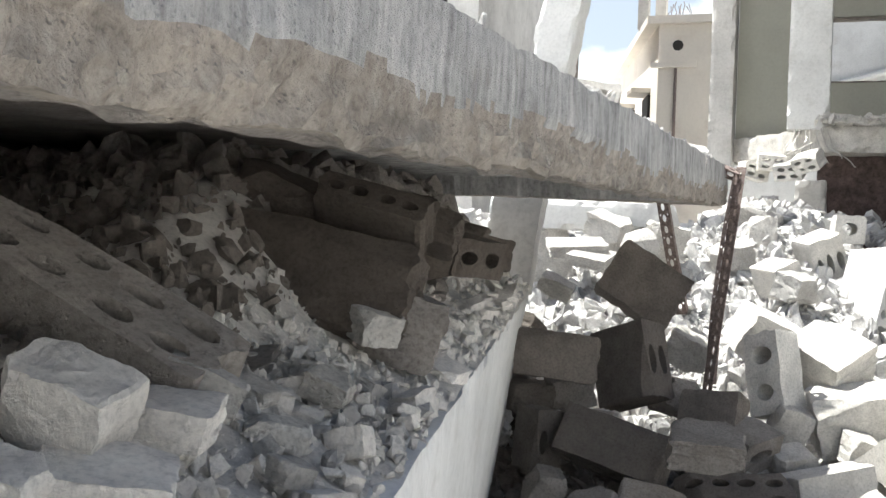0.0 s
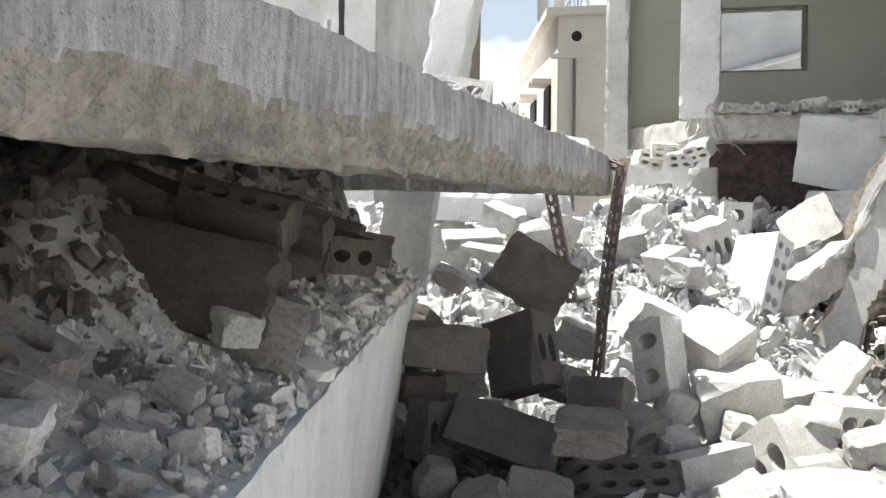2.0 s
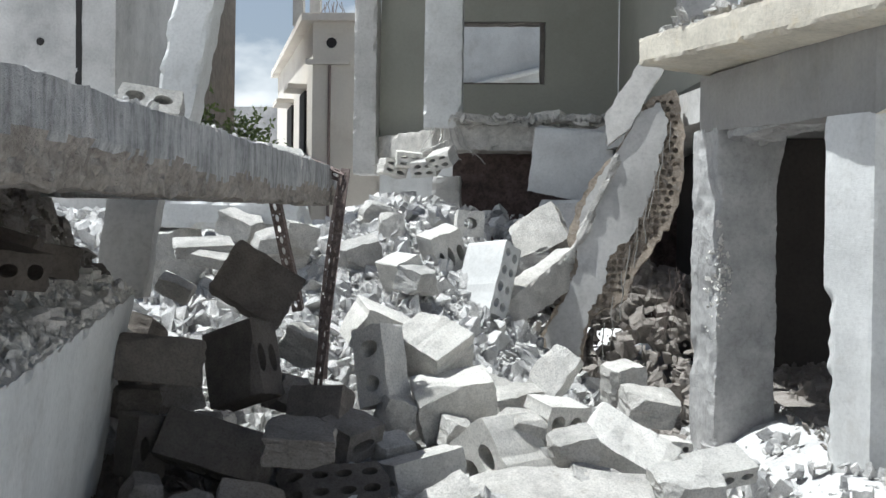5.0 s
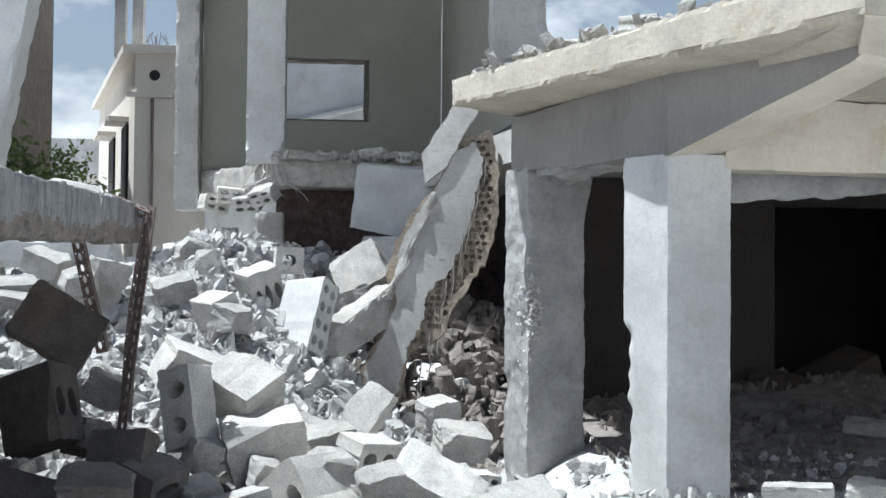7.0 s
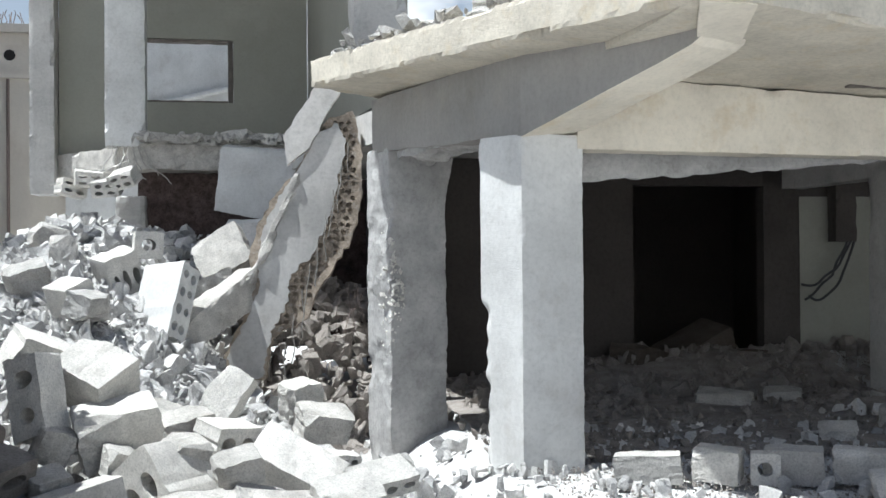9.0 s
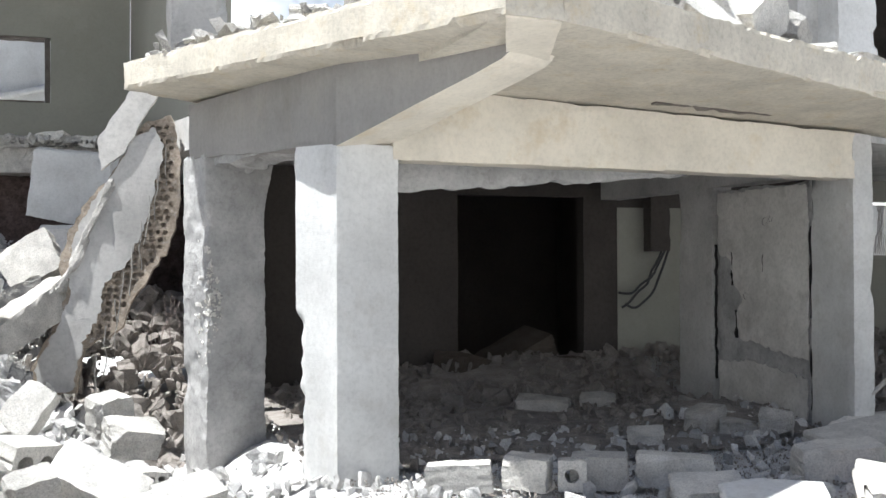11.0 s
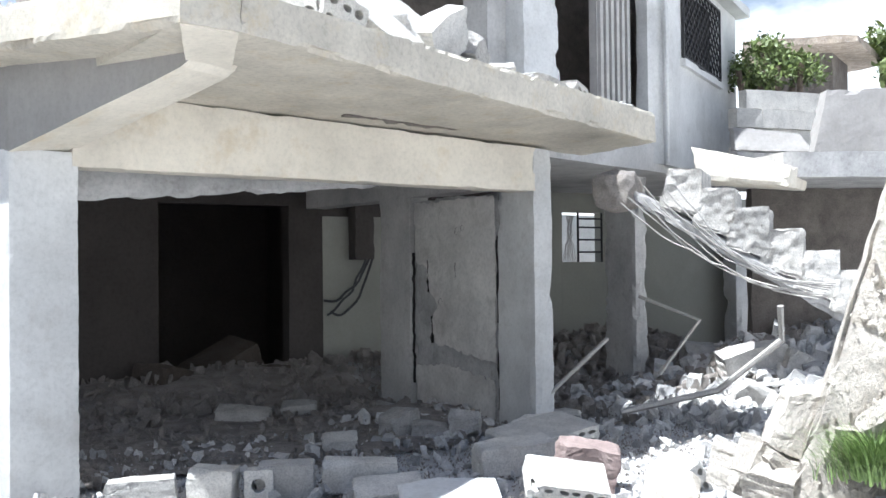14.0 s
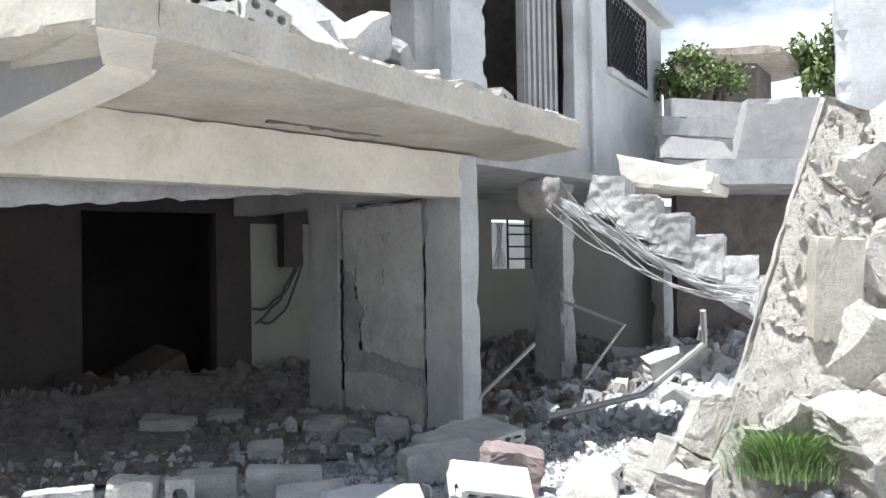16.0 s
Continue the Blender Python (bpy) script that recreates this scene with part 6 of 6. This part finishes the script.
def grass_tuft(base, count, seed):
    rng = random.Random(seed)
    bm = bmesh.new()
    for _ in range(count):
        a = rng.uniform(0, 2 * math.pi)
        r = abs(rng.gauss(0, 0.10))
        p = Vector((r * math.cos(a), r * math.sin(a), -0.02))
        h = rng.uniform(0.09, 0.27)
        lean = Vector((math.cos(a), math.sin(a), 0)) * rng.uniform(0.02, 0.22) + Vector((rng.uniform(-0.08, 0.08), rng.uniform(-0.08, 0.08), 0))
        side = Vector((-math.sin(a), math.cos(a), 0)) * rng.uniform(0.003, 0.0055)
        prev = None
        for k in range(4):
            f = k / 3
            q = p + Vector((0, 0, h * f * (1 - 0.25 * f))) + lean * f * f
            w = side * (1 - 0.9 * f)
            cur = (bm.verts.new(q - w), bm.verts.new(q + w))
            if prev:
                bm.faces.new([prev[0], prev[1], cur[1], cur[0]])
            prev = cur
    ob = part("grass_tuft", bm, M_GRASS)
    ob.location = base
    return tagged(ob, "bright green tuft of grass growing from rubble", "grass", kind="stuff")


grass_tuft((5.08, 2.36, 0.80), 1300, 5)

# ---- near slab wreck on the street mound ----
WRECK = "in the near wreck"
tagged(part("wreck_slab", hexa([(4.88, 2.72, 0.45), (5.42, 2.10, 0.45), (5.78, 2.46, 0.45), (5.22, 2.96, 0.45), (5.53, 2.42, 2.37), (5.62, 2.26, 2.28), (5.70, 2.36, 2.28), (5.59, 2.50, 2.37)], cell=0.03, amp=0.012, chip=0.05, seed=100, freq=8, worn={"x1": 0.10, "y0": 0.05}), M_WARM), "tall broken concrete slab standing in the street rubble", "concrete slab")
tagged(part("wreck_post", hexa([(5.98, 2.62, 1.9), (6.40, 2.2, 1.9), (6.5, 2.3, 1.9), (6.08, 2.72, 1.9), (5.92, 2.62, 3.4), (6.36, 2.2, 3.4), (6.46, 2.3, 3.4), (6.02, 2.72, 3.4)], cell=0.05, amp=0.008, chip=0.03, seed=101), M_PLASTER), "pale plastered concrete post above the wreck", "column")
block("s", M_YELLOW, (5.42, 2.34, 1.52), (0.20, 0.16, 0.44), (4, 3, -38), WRECK)
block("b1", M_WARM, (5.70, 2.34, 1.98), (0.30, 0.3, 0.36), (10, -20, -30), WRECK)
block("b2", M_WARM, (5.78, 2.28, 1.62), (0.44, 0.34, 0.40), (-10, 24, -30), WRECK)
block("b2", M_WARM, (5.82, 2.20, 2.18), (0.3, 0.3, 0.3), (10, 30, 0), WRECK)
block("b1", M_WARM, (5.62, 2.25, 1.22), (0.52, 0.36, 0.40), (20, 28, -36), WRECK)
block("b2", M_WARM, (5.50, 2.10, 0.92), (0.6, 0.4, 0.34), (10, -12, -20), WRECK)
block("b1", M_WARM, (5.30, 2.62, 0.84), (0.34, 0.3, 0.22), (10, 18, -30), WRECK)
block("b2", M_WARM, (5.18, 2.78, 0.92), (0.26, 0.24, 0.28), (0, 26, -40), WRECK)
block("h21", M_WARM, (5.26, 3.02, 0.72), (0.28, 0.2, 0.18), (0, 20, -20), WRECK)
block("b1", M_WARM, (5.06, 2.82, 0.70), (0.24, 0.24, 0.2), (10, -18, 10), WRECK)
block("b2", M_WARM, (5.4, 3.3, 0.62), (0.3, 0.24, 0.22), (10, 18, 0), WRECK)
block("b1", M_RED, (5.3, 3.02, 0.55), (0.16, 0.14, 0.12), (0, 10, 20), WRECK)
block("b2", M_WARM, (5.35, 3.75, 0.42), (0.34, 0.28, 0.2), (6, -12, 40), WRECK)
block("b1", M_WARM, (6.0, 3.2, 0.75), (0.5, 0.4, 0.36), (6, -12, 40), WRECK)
rng = random.Random(77)
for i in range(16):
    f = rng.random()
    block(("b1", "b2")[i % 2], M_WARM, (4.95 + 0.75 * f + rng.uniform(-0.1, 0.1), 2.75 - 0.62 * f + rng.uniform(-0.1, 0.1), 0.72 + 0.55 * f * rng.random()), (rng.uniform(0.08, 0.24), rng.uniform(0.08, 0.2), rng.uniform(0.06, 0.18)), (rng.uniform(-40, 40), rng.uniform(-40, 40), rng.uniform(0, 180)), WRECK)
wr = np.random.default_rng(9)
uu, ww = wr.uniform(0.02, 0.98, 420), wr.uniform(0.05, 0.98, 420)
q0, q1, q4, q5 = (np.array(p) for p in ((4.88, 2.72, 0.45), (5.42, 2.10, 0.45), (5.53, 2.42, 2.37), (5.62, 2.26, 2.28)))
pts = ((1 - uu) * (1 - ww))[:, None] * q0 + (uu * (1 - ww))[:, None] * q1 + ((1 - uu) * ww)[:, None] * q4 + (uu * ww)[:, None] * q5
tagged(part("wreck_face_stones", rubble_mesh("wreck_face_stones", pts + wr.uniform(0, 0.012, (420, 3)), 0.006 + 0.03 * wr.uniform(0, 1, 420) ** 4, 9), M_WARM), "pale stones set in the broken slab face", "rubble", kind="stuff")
bars = tagged(empty("wreck_bars", Matrix.Translation((5.6, 2.35, 1.9))), "rusty bars twisting out of the wreck", "steel bars")
for i in range(6):
    a = Vector((-0.15 + 0.03 * i, 0.05, 0.1 - 0.08 * i))
    part("steel_bar", tube(bmesh.new(), sag(a, a + Vector((0.2, -0.24, 0.05 - 0.12 * i)), 0.08, 8, 0.08, i), 0.009, 5), M_RUST, bars)

# ---- distance ----
house = tagged(empty("pale_house", Matrix.Translation((-4.38, 26, 0))), "pale two-storey house with flat roof and hooded windows", "house")
SIDE = Vector((-2.82, 9.0)).normalized()
part("wall", slab_body([(0, 0), (2.9, 0), (2.9, 9), (-2.82, 9)], -0.1, 6.75, cell=0.9, amp=0.0, chip=0.0), M_HOUSE, house)
part("roof", slab_body([(-0.25, -0.2), (3.1, -0.2), (3.1, 9.2), (-3.1, 9.2)], 6.75, 6.93, cell=0.9, amp=0.0, chip=0.0), M_HOUSE, house)
part("string_course", slab_body([(-0.16, -0.1), (0.9, -0.1), (0.9, 0.0), (-0.10, 0.0)], 5.72, 5.84, cell=0.9, amp=0, chip=0), M_HOUSE, house)
part("rust_stain_pipe", tube(bmesh.new(), [(0.42, -0.05, 1.0), (0.42, -0.05, 5.7)], 0.04, 6), M_RUST, house, "rust brown downpipe")
part("vent_hole", tube(bmesh.new(), [(0.45, -0.01, 6.25), (0.45, 0.05, 6.25)], 0.13, 9), M_VOID, house)
for u, w in ((1.2, 1.1), (4.3, 1.3)):
    a = SIDE * u
    b = SIDE * (u + w)
    n = Vector((-SIDE.y, SIDE.x)) * 0.06
    wd = part("window", slab_body([(a.x + n.x, a.y + n.y), (a.x - n.x, a.y - n.y), (b.x - n.x, b.y - n.y), (b.x + n.x, b.y + n.y)], 3.2, 5.25, cell=2, amp=0, chip=0), M_VOID, house)
    part("hood", slab_body([(a.x + n.x * 8, a.y + n.y * 8), (a.x - n.x, a.y - n.y), (b.x - n.x, b.y - n.y), (b.x + n.x * 8, b.y + n.y * 8)], 5.3, 5.42, cell=2, amp=0, chip=0), M_HOUSE, wd)
for x, y in ((-0.75, 1.2), (-0.28, 1.0)):
    part("roof_post", slab_body([(x, y), (x + 0.26, y), (x + 0.26, y + 0.26), (x, y + 0.26)], 6.9, 9.6, cell=0.5, amp=0, chip=0), M_GREYPL, house)
bm = bmesh.new()
for i in range(8):
    tube(bm, sag((0.1 + 0.09 * i, 0.3, 6.9), (0.2 + 0.06 * i, 0.35, 7.25 + 0.05 * (i % 3)), 0.02, 5, 0.1, i), 0.012, 4)
part("roof_wires", bm, M_RUST, house)
# small far house
fh = tagged(empty("far_house", Matrix.Translation((-15.2, 58, 0))), "small far grey flat-roofed house", "house")
part("wall", slab_body([(0, 0), (4.5, 0), (4.5, 5), (0, 5)], 0, 6.6, cell=2, amp=0, chip=0), M_HOUSE, fh)
part("upper_room", slab_body([(0.2, 0.2), (3.0, 0.2), (3.0, 4), (0.2, 4)], 6.6, 8.6, cell=2, amp=0, chip=0), M_GREYPL, fh)
part("window", slab_body([(1.6, -0.05), (3.2, -0.05), (3.2, 0), (1.6, 0)], 4.2, 6.2, cell=2, amp=0, chip=0), M_VOID, fh)
# grey building and balcony house at the far left
gb = tagged(empty("grey_building", Matrix.Translation((-8.6, 16, 0))), "tall grey plastered building with a long black crack", "building")
part("wall", slab_body([(0, 0), (3.1, 0), (2.6, 6), (0, 6)], 0, 9, cell=1.2, amp=0, chip=0), M_GREYPL, gb)
part("crack", hexa([(2.50, -0.01, 2.8), (2.60, -0.01, 2.8), (2.60, 0.05, 2.8), (2.50, 0.05, 2.8), (2.48, -0.01, 9), (2.54, -0.01, 9), (2.54, 0.05, 9), (2.48, 0.05, 9)], cell=0.15, amp=0.02, chip=0), M_VOID, gb)
part("shell_hole", tube(bmesh.new(), [(1.95, -0.02, 4.45), (1.95, 0.05, 4.45)], 0.06, 8), M_VOID, gb)
bh = tagged(empty("balcony_house", Matrix.Translation((-7.8, 22, 0))), "beige house with a solid balcony", "house")
part("wall", slab_body([(0, 0), (1.4, 0), (1.0, 6), (0, 6)], 0, 9, cell=1.2, amp=0, chip=0), M_BROWN, bh)
part("balcony", slab_body([(0, -1.0), (1.55, -1.0), (1.55, 0), (0, 0)], 4.9, 6.3, cell=1.2, amp=0, chip=0), M_HOUSE, bh)
# white house seen through the empty window
wh = tagged(empty("white_house", Matrix.Translation((-3.2, 25, 0))), "white house wall with a slanting pipe", "house")
part("wall", slab_body([(0.6, 0), (7.6, 0), (7.6, 4), (0.6, 4)], 0, 10.5, cell=1.2, amp=0, chip=0), M_PLASTER, wh)
part("pipe", tube(bmesh.new(), [(2.0, -0.08, 4.9), (4.6, -0.08, 5.55), (4.95, -0.08, 5.62)], 0.07, 7), M_PLASTER, wh)
part("pipe_end", tube(bmesh.new(), [(4.88, -0.08, 5.6), (5.08, -0.08, 5.65)], 0.085, 7), M_GREYPL, wh)
# window frame of the opened room
wf = tagged(empty("window_3", Matrix.Translation((-0.5, 18.42, 4.19))), "empty window hole with a splintered brown frame", "window", kind="structure")
for nm, q0, q1, z0, z1 in (("frame_side", 1.39, 1.473, 0, 1.04), ("frame_jamb", 0.0, 0.03, 0.03, 0.99), ("frame_head", 0, 1.39, 0.99, 1.04), ("frame_sill", 0, 1.39, 0, 0.03)):
    part(nm, slab_body([(q0, -0.02), (q1, -0.02), (q1, 0.15), (q0, 0.15)], z0, z1, cell=0.08, amp=0.008, chip=0.01), M_BROWN, wf)


# ---- clouds on the horizon ----
def cloud_bank():
    m, n, l, b = mat_new("cloud")
    n.remove(b)
    tc = n.new("ShaderNodeTexCoord").outputs["Generated"]
    mp = n.new("ShaderNodeMapping")
    mp.inputs["Scale"].default_value = (9, 9, 3.2)
    l.new(tc, mp.inputs["Vector"])
    puff = noise_tex(n, l, mp.outputs["Vector"], 1.0, 9, 0.55)
    sep = n.new("ShaderNodeSeparateXYZ")
    l.new(tc, sep.inputs[0])
    fade = ramp(n, l, sep.outputs["Z"], [(0.0, (0.6,) * 3), (0.3, (0.22,) * 3), (0.65, (0.08,) * 3), (1.0, (0.0,) * 3)])
    add = n.new("ShaderNodeMath")
    l.new(puff, add.inputs[0])
    l.new(fade, add.inputs[1])
    # Lowest stop leaves a faint white glow between clouds, added to brighten the sky.
    fac = ramp(n, l, add.outputs[0], [(0.50, (0.20, 0.20, 0.20)), (0.66, (1, 1, 1))])
    glow = n.new("ShaderNodeEmission")
    glow.inputs["Color"].default_value, glow.inputs["Strength"].default_value = (1.0, 0.99, 0.98, 1), 1.9
    clear = n.new("ShaderNodeBsdfTransparent")
    mix = n.new("ShaderNodeMixShader")
    l.new(fac, mix.inputs[0])
    l.new(clear.outputs[0], mix.inputs[1])
    l.new(glow.outputs[0], mix.inputs[2])
    l.new(mix.outputs[0], n["Material Output"].inputs["Surface"])
    bm = bmesh.new()
    last = None
    for i in range(65):
        a = 2 * math.pi * i / 64
        cur = [bm.verts.new((1400 * math.sin(a), 1400 * math.cos(a), z)) for z in (-20, 130, 300, 520)]
        if last:
            for k in range(3):
                bm.faces.new([last[k], cur[k], cur[k + 1], last[k + 1]])
        last = cur
    return bm, m


bm, m = cloud_bank()
tagged(part("backdrop_clouds", bm, m), "white summer clouds low over the horizon", "sky", kind="structure")
